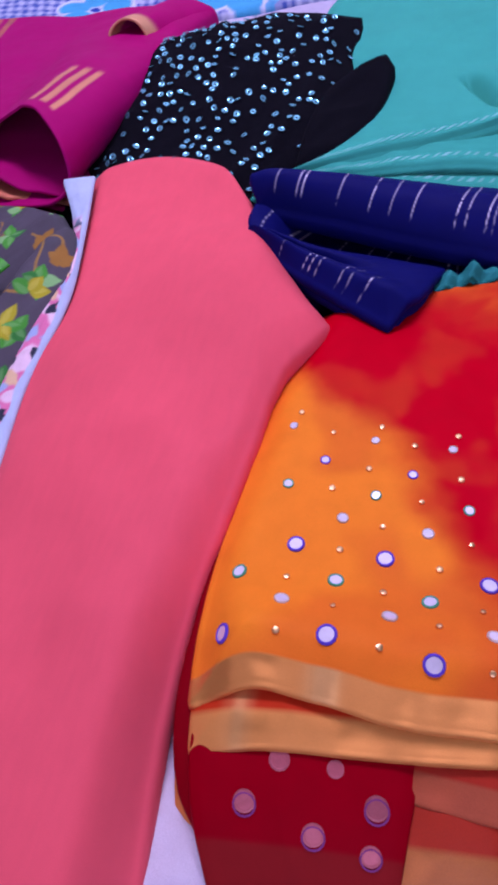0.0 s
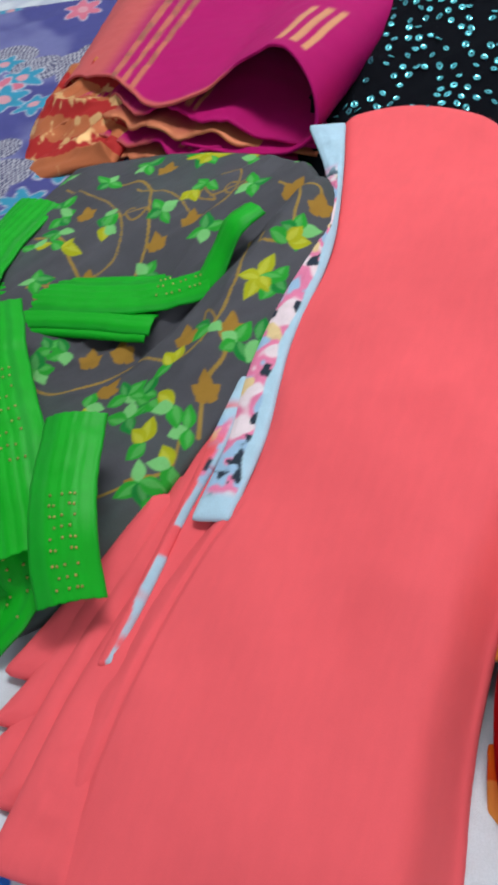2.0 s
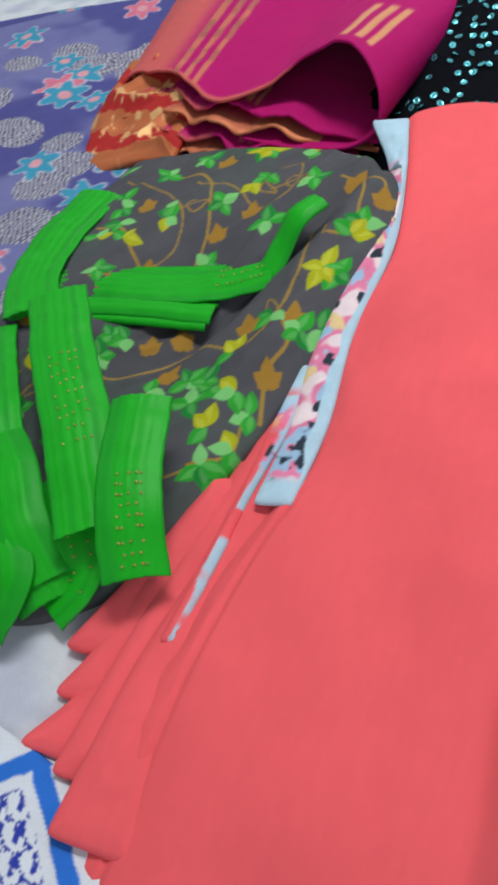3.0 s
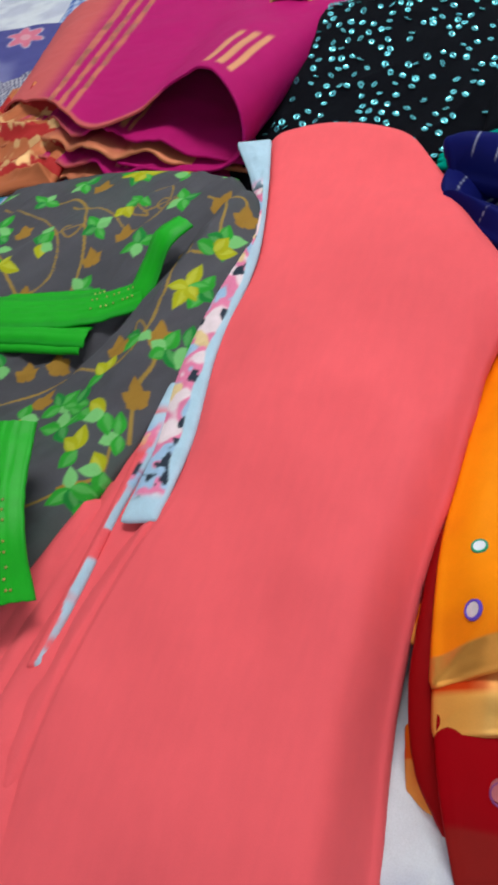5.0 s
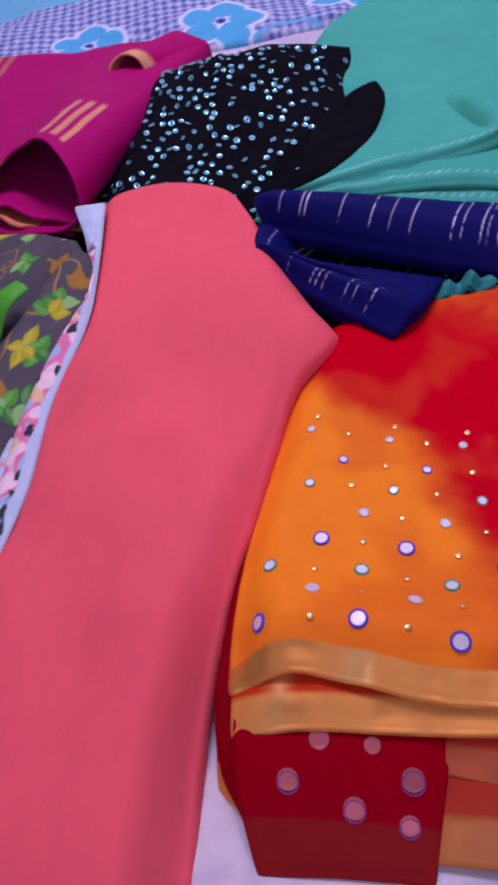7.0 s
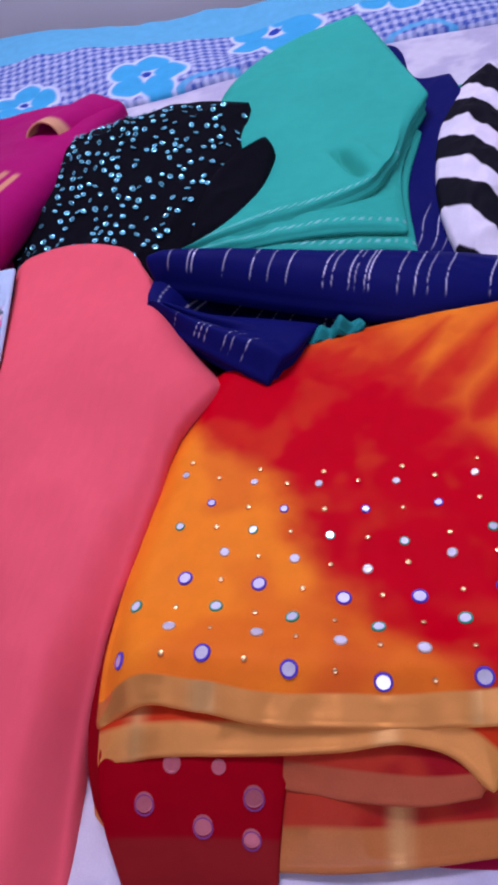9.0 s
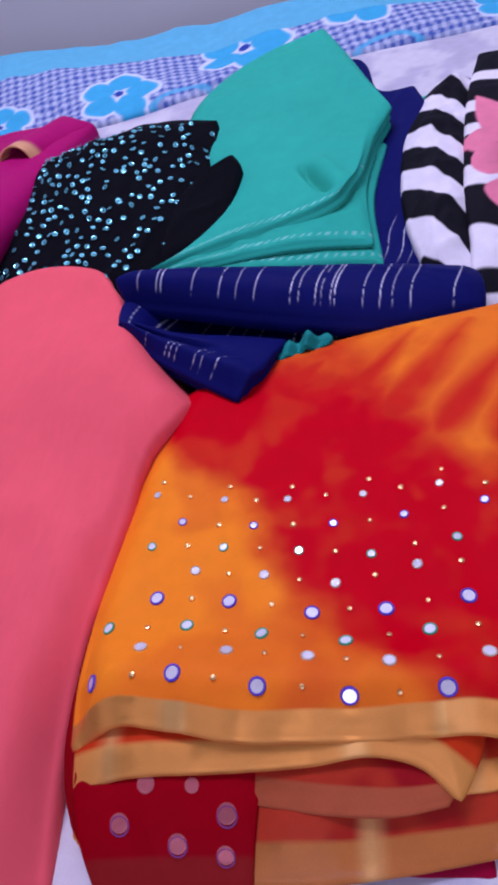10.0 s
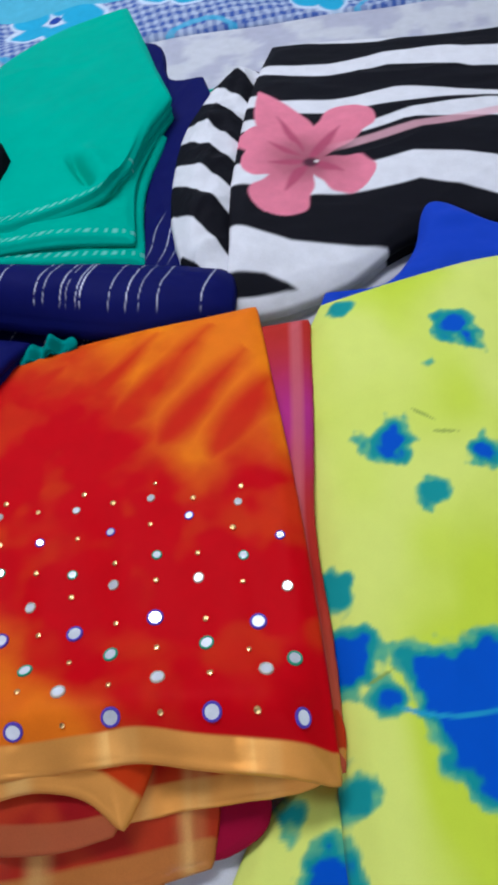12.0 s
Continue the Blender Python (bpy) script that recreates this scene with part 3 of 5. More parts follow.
# ---- grey chiffon saree ----
PALE, GREEN, DEEP = (0.20, 0.52, 0.17), (0.03, 0.33, 0.03), (0.015, 0.22, 0.035)
YELLOW, BROWN = (0.40, 0.40, 0.012), (0.34, 0.18, 0.03)
STEMS = [
    [(-0.602, 0.378), (-0.552, 0.364), (-0.508, 0.330), (-0.498, 0.285), (-0.527, 0.244), (-0.565, 0.225)],
    [(-0.543, 0.387), (-0.511, 0.391), (-0.478, 0.335), (-0.467, 0.272), (-0.472, 0.24)],
    [(-0.512, 0.380), (-0.461, 0.367), (-0.417, 0.335), (-0.395, 0.36), (-0.407, 0.406), (-0.42, 0.40)],
    [(-0.505, 0.148), (-0.51, 0.125), (-0.482, 0.118), (-0.45, 0.14), (-0.425, 0.165), (-0.365, 0.160), (-0.345, 0.205), (-0.344, 0.238), (-0.355, 0.300)],
    [(-0.337, 0.292), (-0.335, 0.278), (-0.322, 0.277), (-0.310, 0.289), (-0.311, 0.305), (-0.322, 0.351), (-0.347, 0.370)],
    [(-0.343, 0.188), (-0.329, 0.164), (-0.336, 0.143), (-0.327, 0.092)],
    [(-0.292, 0.322), (-0.30, 0.345), (-0.325, 0.345)],
    [(-0.52, 0.10), (-0.50, 0.112), (-0.49, 0.098), (-0.51, 0.085)],
    [(-0.39, 0.02), (-0.36, 0.045), (-0.34, 0.06), (-0.34, 0.09)],
    [(-0.60, 0.30), (-0.57, 0.30), (-0.54, 0.27), (-0.52, 0.25)],
]
OCHRE_SPOTS = [(-0.492, 0.412), (-0.553, 0.333), (-0.429, 0.329), (-0.456, 0.301), (-0.372, 0.180), (-0.440, 0.175), (-0.292, 0.318), (-0.331, 0.355), (-0.333, 0.128), (-0.60, 0.16)]
YELLOW_SPOTS = [(-0.395, 0.434), (-0.445, 0.375), (-0.521, 0.318), (-0.556, 0.283), (-0.589, 0.282), (-0.375, 0.155), (-0.355, 0.112), (-0.493, 0.233),
                (-0.44, 0.108), (-0.310, 0.280), (-0.330, 0.412), (-0.367, 0.078), (-0.339, 0.064), (-0.345, 0.022), (-0.57, 0.12), (-0.40, -0.01)]
GREEN_SPOTS = [(-0.555, 0.393), (-0.584, 0.333), (-0.574, 0.309), (-0.468, 0.345), (-0.376, 0.374), (-0.405, 0.314), (-0.455, 0.268), (-0.562, 0.237), (-0.305, 0.292),
               (-0.310, 0.239), (-0.352, 0.190), (-0.323, 0.176), (-0.307, 0.184), (-0.51, 0.165), (-0.495, 0.168), (-0.51, 0.14), (-0.408, 0.125), (-0.380, 0.115),
               (-0.395, 0.10), (-0.337, 0.096), (-0.357, 0.044), (-0.432, 0.385), (-0.52, 0.425), (-0.62, 0.40), (-0.55, 0.06), (-0.41, 0.03)]


def leafy_paint(x, y, u, v):
    """Grey ground, ochre stems with curls, lobed ochre leaves, green sprigs with a pale half and yellow flowers."""
    c = flat((0.082, 0.078, 0.090))(x, y, u, v)
    c[:, :3] *= (0.8 + 0.4 * fbm(x * 12, y * 12, 2))[:, None]
    c[:, :3] = blend(c[:, :3], (0.07, 0.10, 0.085), 0.6 * smooth(0.5, 0.7, fbm(x * 9 + 4, y * 9, 6)))
    rng = random.Random(3)
    for k, pts in enumerate(STEMS):
        c[:, :3] = blend(c[:, :3], (0.36, 0.22, 0.045), 0.95 * line_mask(x, y, pts, 0.0014 + 0.0004 * (k % 2)))
    for k in range(9):
        cx, cy, r, a = rng.uniform(-0.62, -0.31), rng.uniform(-0.02, 0.43), rng.uniform(0.009, 0.014), rng.uniform(0, 6.3)
        curl = [(cx + r * q * math.cos(a + 5.2 * q), cy + r * q * math.sin(a + 5.2 * q)) for q in (0.35, 0.55, 0.75, 1.0, 1.35, 2.0)]
        c[:, :3] = blend(c[:, :3], (0.34, 0.20, 0.042), 0.9 * line_mask(x, y, curl, 0.0011))
    for cx, cy in OCHRE_SPOTS + [(rng.uniform(-0.62, -0.32), rng.uniform(0.0, 0.42)) for _ in range(6)]:
        turn = rng.uniform(60, 120)
        for a, length in ((0, 0.021), (55, 0.014), (-55, 0.014), (115, 0.010), (-115, 0.010)):
            c[:, :3] = blend(c[:, :3], BROWN, leaf_mask(x, y, cx, cy, length, 0.0056, turn + a))

    def leaf(cx, cy, size, wide, a, col):
        nonlocal c
        c[:, :3] = blend(c[:, :3], col, leaf_mask(x, y, cx, cy, size, wide, a))
        off = 0.25 * wide
        ox, oy = -off * math.sin(radians(a)), off * math.cos(radians(a))
        light = tuple(0.55 * q + 0.45 * p for q, p in zip(col, PALE if col is not YELLOW else (0.62, 0.62, 0.10)))
        c[:, :3] = blend(c[:, :3], light, 0.8 * leaf_mask(x, y, cx + ox, cy + oy, size * 0.85, wide * 0.45, a))

    for k, (cx, cy) in enumerate(GREEN_SPOTS + [(rng.uniform(-0.62, -0.30), rng.uniform(-0.03, 0.44)) for _ in range(12)]):
        turn = rng.uniform(0, 360)
        for j in range(rng.choice((3, 3, 4, 4))):
            leaf(cx, cy, rng.uniform(0.015, 0.023), rng.uniform(0.0052, 0.0074), turn + 85 * j + rng.uniform(-20, 20), (PALE, GREEN, DEEP, GREEN)[(k + j) % 4])
    for k, (cx, cy) in enumerate(YELLOW_SPOTS):
        turn = rng.uniform(0, 360)
        leaf(cx, cy, 0.020, 0.0070, turn + 150, GREEN)
        leaf(cx, cy, rng.uniform(0.018, 0.024), 0.0070, turn, YELLOW)
        leaf(cx, cy, rng.uniform(0.016, 0.021), 0.0064, turn + 55, YELLOW if k % 2 else PALE)
    for cx, cy, turn in ((-0.452, 0.443, 20), (-0.323, 0.240, 80)):
        for a, length, col in ((0, 0.024, YELLOW), (178, 0.024, YELLOW), (95, 0.018, YELLOW), (-75, 0.019, GREEN), (230, 0.015, YELLOW)):
            leaf(cx, cy, length * 1.15, 0.0068, turn + a, col)
    return c


saree = thing("chiffon_saree", (-0.46, 0.17, BED), "folded grey chiffon saree printed with green leaves, green ribbon borders", "saree")


def saree_relief(x, y, u, v):
    dip = 0.012 * np.exp(-(((x + 0.385 - (y - 0.25) * 0.55) / 0.012) ** 2)) * smooth(0.1, 0.2, y) * smooth(0.42, 0.33, y)
    ridge = 0.010 * np.exp(-(((x + 0.335 - (y - 0.25) * 0.2) / 0.02) ** 2)) * smooth(0.05, 0.15, y) * smooth(0.4, 0.33, y)
    hollow = 0.026 * np.exp(-(((x + 0.46) / 0.07) ** 2) - ((y - 0.19) / 0.11) ** 2)
    return ridge - dip - hollow


cloth("body", saree, CHIFFON, [(-0.56, -0.105, -0.034), (-0.45, -0.10, -0.032), (-0.372, -0.045, -0.02)],
      [(-0.626, 0.436, -0.002), (-0.520, 0.464, 0.006), (-0.402, 0.446, 0.024), (-0.328, 0.400, 0.046)],
      [(-0.56, -0.105, -0.034), (-0.62, 0.05, -0.014), (-0.646, 0.2, -0.008), (-0.648, 0.32, -0.005), (-0.626, 0.436, -0.002)],
      [(-0.372, -0.045, -0.02), (-0.360, 0.0, -0.010), (-0.332, 0.07, 0.002), (-0.312, 0.135, 0.012), (-0.297, 0.205, 0.027), (-0.280, 0.295, 0.047), (-0.289, 0.345, 0.052), (-0.328, 0.400, 0.046)],
      leafy_paint, step=0.0014, puff=0.004, thick=0.05, layers=3, edge=0.005, wrinkle=(0.005, 13, 55, 2.8), seed=23, relief=saree_relief,
      label="grey chiffon printed with leaves and winding stems")


def green_paint(x, y, u, v):
    c = flat((0.014, 0.38, 0.014))(x, y, u, v)
    lines = np.mod(v * 16, 1) < 0.4
    rim = (np.abs(v - 0.5) > 0.22)
    c[:, :3] = blend(c[:, :3], (0.012, 0.27, 0.02), lines * rim * 0.55)
    return c


stud = disc_mesh("stud", [(0.0011, 0), (0.0009, 0.0007), (0.0004, 0.001)], GILT, 8)
BORDERS = [
    ([(-0.625, 0.358, 0.002), (-0.633, 0.278, 0.002), (-0.618, 0.204, 0.004), (-0.589, 0.158, 0.006)], 0.056),
    ([(-0.63, 0.197, -0.004), (-0.57, 0.223, -0.006), (-0.495, 0.232, -0.004), (-0.428, 0.244, 0), (-0.379, 0.258, 0.012)], 0.052),
    ([(-0.623, 0.168, -0.008), (-0.57, 0.189, -0.008), (-0.495, 0.202, -0.007), (-0.418, 0.205, -0.004)], 0.026),
    ([(-0.625, 0.162, -0.01), (-0.569, 0.178, -0.012), (-0.495, 0.188, -0.011), (-0.42, 0.192, -0.008)], 0.012),
    ([(-0.640, 0.07, -0.004), (-0.60, 0.06, 0.006), (-0.56, 0.0, 0.004), (-0.545, -0.06, -0.02)], 0.05),
    ([(-0.384, 0.243, 0.006), (-0.373, 0.27, 0.026), (-0.361, 0.29, 0.048), (-0.35, 0.312, 0.05)], 0.026),
    ([(-0.548, 0.162, 0.034), (-0.495, 0.090, 0.036), (-0.446, 0.03, 0.034), (-0.396, -0.040, 0.02)], 0.054),
    ([(-0.405, 0.064, 0.040), (-0.390, 0.018, 0.038), (-0.370, -0.028, 0.030), (-0.353, -0.060, 0.010)], 0.047),
    ([(-0.62, 0.13, 0.0), (-0.57, 0.07, 0.014), (-0.53, 0.02, 0.016), (-0.50, -0.02, 0.004)], 0.05),
    ([(-0.55, -0.02, 0.0), (-0.49, -0.035, 0.008), (-0.45, -0.06, 0.002), (-0.42, -0.085, -0.02)], 0.045),
    ([(-0.54, -0.045, 0.004), (-0.49, -0.05, 0.012), (-0.45, -0.085, 0.0), (-0.46, -0.115, -0.026)], 0.042),
    ([(-0.53, 0.02, 0.012), (-0.49, -0.01, 0.02), (-0.455, -0.05, 0.012), (-0.425, -0.075, -0.01)], 0.044),
    ([(-0.56, -0.07, -0.02), (-0.50, -0.08, -0.01), (-0.45, -0.1, -0.022)], 0.04),
    ([(-0.47, -0.015, 0.0), (-0.43, -0.03, 0.006), (-0.405, -0.06, -0.012), (-0.42, -0.09, -0.028)], 0.032),
]
for i, (mid, wide) in enumerate(BORDERS):
    rb, rs = ribbon("ribbon_border", saree, SATIN, mid, wide, green_paint, label="bright green pleated ribbon", bow=0.004, crumple=0.0014)
    rows = {1: (0.80, 0.97, 3), 6: (0.35, 0.72, 5), 7: (0.5, 0.95, 5), 13: (0.3, 0.8, 2)}.get(i)
    if rows:
        nu, nv = rs.g.shape[:2]
        for a in range(9):
            for b in range(rows[2]):
                if (a + b) % 4 == 3:
                    continue
                iu = int((rows[0] + (rows[1] - rows[0]) * a / 8) * (nu - 1))
                iv = int((0.3 + 0.4 * b / max(1, rows[2] - 1)) * (nv - 1))
                piece("stud", stud, saree, Matrix.Translation(Vector(rs.g[iu, iv]) + Vector((0, 0, 0.0004))))

# ---- magenta silk saree ----
MAGENTA = (0.42, 0.008, 0.13)


def ruled(name, parent, mat, front, back, paint, nu=160, nv=90, sag=0.0, label="", seed=2, wr=0.002, thick=0.003, ripple=0.0):
    """A sheet between a front and a back curve, with a thin closed edge."""
    a, b = curve(front, nu), curve(back, nu)
    v = np.linspace(0, 1, nv)[None, :, None]
    g = a[:, None] * (1 - v) + b[:, None] * v
    vv = np.broadcast_to(v[..., 0], (nu, nv))
    uu = np.broadcast_to(np.linspace(0, 1, nu)[:, None], (nu, nv))
    g[..., 2] += sag * np.sin(vv * np.pi) + wr * 2 * (fbm(g[..., 0] * 16, g[..., 1] * 22, seed) - 0.5) * smooth(0, 0.15, vv)
    near = np.exp(-vv * 7) * smooth(1.0, 0.6, uu)
    g[..., 2] += ripple * near * (np.sin(uu * 31 + seed) * 0.6 + 1.6 * (fbm(uu * 14, vv * 3, seed + 1) - 0.5))
    g[..., 1] += ripple * 2.2 * near * (fbm(uu * 11 + 3, vv * 2, seed + 2) - 0.5) * 2
    du, dv = np.gradient(g, axis=0), np.gradient(g, axis=1)
    nor = np.cross(du, dv)
    nor /= np.linalg.norm(nor, axis=2, keepdims=True) + 1e-12
    under = g - nor * thick
    verts = np.concatenate([g.reshape(-1, 3), under.reshape(-1, 3)])
    n = nu * nv
    idx = np.arange(n).reshape(nu, nv)
    loop = np.r_[idx[:-1, 0], idx[-1, :-1], idx[:0:-1, -1], idx[0, :0:-1]]
    faces = np.concatenate([quads(nu, nv), quads(nu, nv, n)[:, ::-1], np.stack([loop, loop + n, np.roll(loop, -1) + n, np.roll(loop, -1)], 1)])
    x, y = np.tile(g[..., 0].ravel(), 2), np.tile(g[..., 1].ravel(), 2)
    return mesh_part(name, verts, faces, mat, parent, label, paint(x, y, np.tile(uu.ravel(), 2), np.tile(vv.ravel(), 2))), Surface(g)


def magenta_paint(x, y, u, v):
    c = flat(MAGENTA)(x, y, u, v)
    w = 0.004 * (fbm(x * 30, y * 30, 4) - 0.5)
    for lo, hi in ((0.20, 0.216), (0.238, 0.249), (0.268, 0.278)):
        band = smooth(lo - 0.003, lo, u + w) * smooth(hi + 0.003, hi, u + w)
        c[:, :3] = blend(c[:, :3], (0.60, 0.19, 0.11), band * 0.85)
        c[:, 3] = np.maximum(c[:, 3], band * (0.2 + 0.5 * smooth(0.5, 0.65, fbm(x * 50, y * 50, 12))))
    outer = np.maximum(smooth(0.21, 0.15, u), smooth(0.02, 0.012, v) * smooth(0.5, 0.45, u))
    c[:, :3] = blend(c[:, :3], (0.60, 0.13, 0.10), outer * 0.8)
    for lo, hi in ((0.566, 0.578), (0.598, 0.610), (0.628, 0.636)):
        band = smooth(lo - 0.003, lo, u) * smooth(hi + 0.003, hi, u) * smooth(0.34, 0.3, v) * smooth(0.04, 0.06, v)
        c[:, :3] = blend(c[:, :3], (0.72, 0.32, 0.16), band)
        c[:, 3] = np.maximum(c[:, 3], band * 0.4)
    return c


def maroon_paint(x, y, u, v):
    c = flat((0.33, 0.012, 0.06))(x, y, u, v)
    band = smooth(0.10, 0.0, v) + 0.8 * smooth(0.3, 0.1, u)
    c[:, :3] = blend(c[:, :3], (0.60, 0.20, 0.10), np.clip(band, 0, 1))
    c[:, 3] = 0.25 * np.clip(band, 0, 1)
    return c


silk = thing("silk_saree", (-0.5, 0.65, BED), "folded magenta silk saree with gold stripes, rolled edge", "saree")
ruled("body", silk, SILK,
      [(-0.735, 0.60, 0.0), (-0.69, 0.58, 0.03), (-0.62, 0.55, 0.045), (-0.52, 0.49, 0.048), (-0.47, 0.505, 0.056), (-0.44, 0.52, 0.078), (-0.40, 0.515, 0.098), (-0.36, 0.485, 0.098), (-0.335, 0.462, 0.075), (-0.335, 0.45, 0.045), (-0.36, 0.45, 0.02), (-0.42, 0.455, 0.01), (-0.5, 0.47, 0.01)],
      [(-0.80, 0.93, 0.0), (-0.74, 0.91, 0.03), (-0.64, 0.89, 0.045), (-0.54, 0.885, 0.05), (-0.48, 0.88, 0.05), (-0.44, 0.88, 0.055), (-0.40, 0.878, 0.06), (-0.34, 0.875, 0.06), (-0.275, 0.875, 0.05), (-0.272, 0.87, 0.03), (-0.30, 0.87, 0.01), (-0.4, 0.87, 0.0), (-0.5, 0.87, 0.0)],
      magenta_paint, nu=240, nv=130, label="magenta silk with woven gold stripes", seed=51, ripple=0.004)
for k in range(4):
    ruled("under_layer", silk, SILK,
          [(-0.735 + 0.012 * k, 0.52 - 0.018 * k, -0.006 - 0.008 * k), (-0.66, 0.545 - 0.02 * k, 0.018 - 0.011 * k), (-0.56, 0.50 - 0.012 * k, 0.034 - 0.013 * k), (-0.47, 0.478 - 0.008 * k, 0.036 - 0.013 * k), (-0.40, 0.468, 0.026 - 0.011 * k), (-0.338, 0.458, 0.024 - 0.009 * k)],
          [(-0.79, 0.9, -0.01), (-0.68, 0.86, 0.01 - 0.008 * k), (-0.56, 0.85, 0.02 - 0.01 * k), (-0.46, 0.85, 0.02 - 0.01 * k), (-0.40, 0.85, 0.014 - 0.01 * k), (-0.32, 0.85, 0.01 - 0.01 * k)],
          maroon_paint if k % 2 else magenta_paint, nu=160, nv=60, seed=60 + k, wr=0.003, ripple=0.009)
def pallu_end_paint(x, y, u, v):
    c = flat((0.42, 0.03, 0.03))(x, y, u, v)
    band = np.mod(v * 3.2 + 0.3 * fbm(x * 20, y * 20, 5), 1) < 0.5
    c[:, :3] = blend(c[:, :3], (0.52, 0.17, 0.07), band * 0.85)
    spark = smooth(0.62, 0.72, fbm(x * 60, y * 60, 6))
    c[:, :3] = blend(c[:, :3], (0.7, 0.4, 0.18), spark)
    c[:, 3] = 0.3 * np.maximum(band * 0.7, spark)
    return c


cloth("pallu_end", silk, SILK, [(-0.722, 0.440, -0.022), (-0.68, 0.43, -0.012), (-0.64, 0.442, -0.004), (-0.585, 0.452, 0.0)], [(-0.75, 0.66, 0.01), (-0.68, 0.63, 0.03), (-0.60, 0.58, 0.02)],
      [(-0.722, 0.440, -0.022), (-0.742, 0.53, -0.006), (-0.75, 0.66, 0.01)], [(-0.585, 0.452, 0.0), (-0.59, 0.52, 0.01), (-0.60, 0.58, 0.02)],
      pallu_end_paint, step=0.002, thick=0.02, layers=2, edge=0.003, wrinkle=(0.012, 16, 40, 2.0), seed=58, label="crumpled orange and gold end piece")
# small rolled edge with a gold stripe at the back
ruled("rolled_edge", silk, SILK,
      [(-0.375, 0.74, 0.055), (-0.385, 0.745, 0.075), (-0.365, 0.75, 0.092), (-0.342, 0.745, 0.09), (-0.33, 0.74, 0.07), (-0.335, 0.735, 0.05)],
      [(-0.34, 0.87, 0.05), (-0.345, 0.875, 0.062), (-0.33, 0.88, 0.07), (-0.30, 0.875, 0.066), (-0.28, 0.87, 0.055), (-0.285, 0.865, 0.045)],
      lambda x, y, u, v: np.c_[blend(flat(MAGENTA)(x, y, u, v)[:, :3], (0.7, 0.36, 0.18), smooth(0.2, 0.1, v) * 1.0), 0.3 * smooth(0.2, 0.1, v)], nu=60, nv=40, seed=70, wr=0.001)

# ---- black sequinned blouse ----
blouse = thing("sequinned_blouse", (-0.2, 0.6, BED), "folded black knit blouse covered with shiny turquoise sequins", "blouse")
BLACK = (0.003, 0.0035, 0.006)
_, black_top = cloth("body", blouse, KNIT, [(-0.372, 0.44, 0.0), (-0.26, 0.44, 0.015), (-0.11, 0.42, 0.02)],
                     [(-0.338, 0.73, 0.066), (-0.29, 0.77, 0.074), (-0.224, 0.795, 0.078), (-0.14, 0.812, 0.08), (-0.064, 0.80, 0.076)],
                     [(-0.372, 0.44, 0.0), (-0.382, 0.53, 0.025), (-0.352, 0.62, 0.055), (-0.338, 0.73, 0.066)],
                     [(-0.11, 0.42, 0.02), (-0.05, 0.50, 0.02), (-0.025, 0.58, 0.025), (-0.028, 0.66, 0.036), (-0.056, 0.72, 0.056), (-0.064, 0.80, 0.076)],
                     flat(BLACK), step=0.003, puff=0.016, thick=0.1, edge=0.012, wrinkle=(0.006, 11, 70, 2.0), seed=81, label="black stretch knit")
cloth("sleeve_flap", blouse, KNIT, [(-0.100, 0.50, 0.044), (-0.044, 0.50, 0.044)], [(-0.050, 0.632, 0.080), (-0.036, 0.650, 0.082), (-0.024, 0.662, 0.082), (-0.015, 0.648, 0.078)],
      [(-0.100, 0.50, 0.044), (-0.092, 0.56, 0.064), (-0.076, 0.606, 0.075), (-0.050, 0.632, 0.080)], [(-0.044, 0.50, 0.044), (-0.030, 0.55, 0.058), (-0.019, 0.605, 0.070), (-0.015, 0.648, 0.078)], flat(BLACK),
      step=0.0025, thick=0.03, edge=0.004, wrinkle=(0.004, 18, 60, 2), seed=82, label="folded black sleeve with no sequins")
sequin = disc_mesh("sequin", [(0.0039, 0.0), (0.0037, 0.0006), (0.0024, 0.0001), (0.0012, 0.0003)], SEQUIN, 10, capped=False)
rng = random.Random(6)
count = 0
for row in range(22):
    for k in range(23):
        if count >= 298:
            break
        x, y = -0.355 + 0.0135 * k + 0.006 * (row % 2) + rng.uniform(-0.004, 0.004), 0.465 + 0.0145 * row + rng.uniform(-0.004, 0.004)
        x += 0.02 * math.sin(y * 16)
        drop = 0.24 + 0.66 * max(0, min(1, (x + 0.20) / 0.12)) * (1 if y < 0.64 else 0.2)
        drop = min(drop, 0.45) if x > -0.11 and y > 0.60 else drop
        if rng.random() < drop or x > -0.066 or y > 0.80 or (x < -0.33 and y > 0.7):
            continue
        piece("sequin", sequin, blouse, on_surface(black_top, x, y, 0.0012, rng.uniform(-0.5, 0.5), rng.uniform(0, 6)), rng.uniform(0.85, 1.1))
        count += 1

# ---- teal blouse piece ----
TEAL = (0.0, 0.41, 0.295)


def teal_paint(x, y, u, v):
    c = flat(TEAL)(x, y, u, v)
    c[:, :3] *= (0.92 + 0.16 * fbm(x * 6, y * 6, 33))[:, None]
    dots = (np.mod(u * 26, 1) < 0.35) * (np.abs(v - 0.055) < 0.012)
    c[:, :3] = blend(c[:, :3], (0.25, 0.62, 0.58), dots * 0.5)
    c[:, 3] = dots * 0.25
    return c


def teal_relief(x, y, u, v):
    a = (x - 0.082) * 0.9 + (y - 0.605) * 0.44
    b = (y - 0.605) * 0.9 - (x - 0.082) * 0.44
    return -0.016 * np.exp(-(a / 0.007) ** 2) * smooth(0.05, 0.02, np.abs(b)) + 0.006 * np.exp(-((a - 0.022) / 0.012) ** 2) * smooth(0.06, 0.02, np.abs(b))


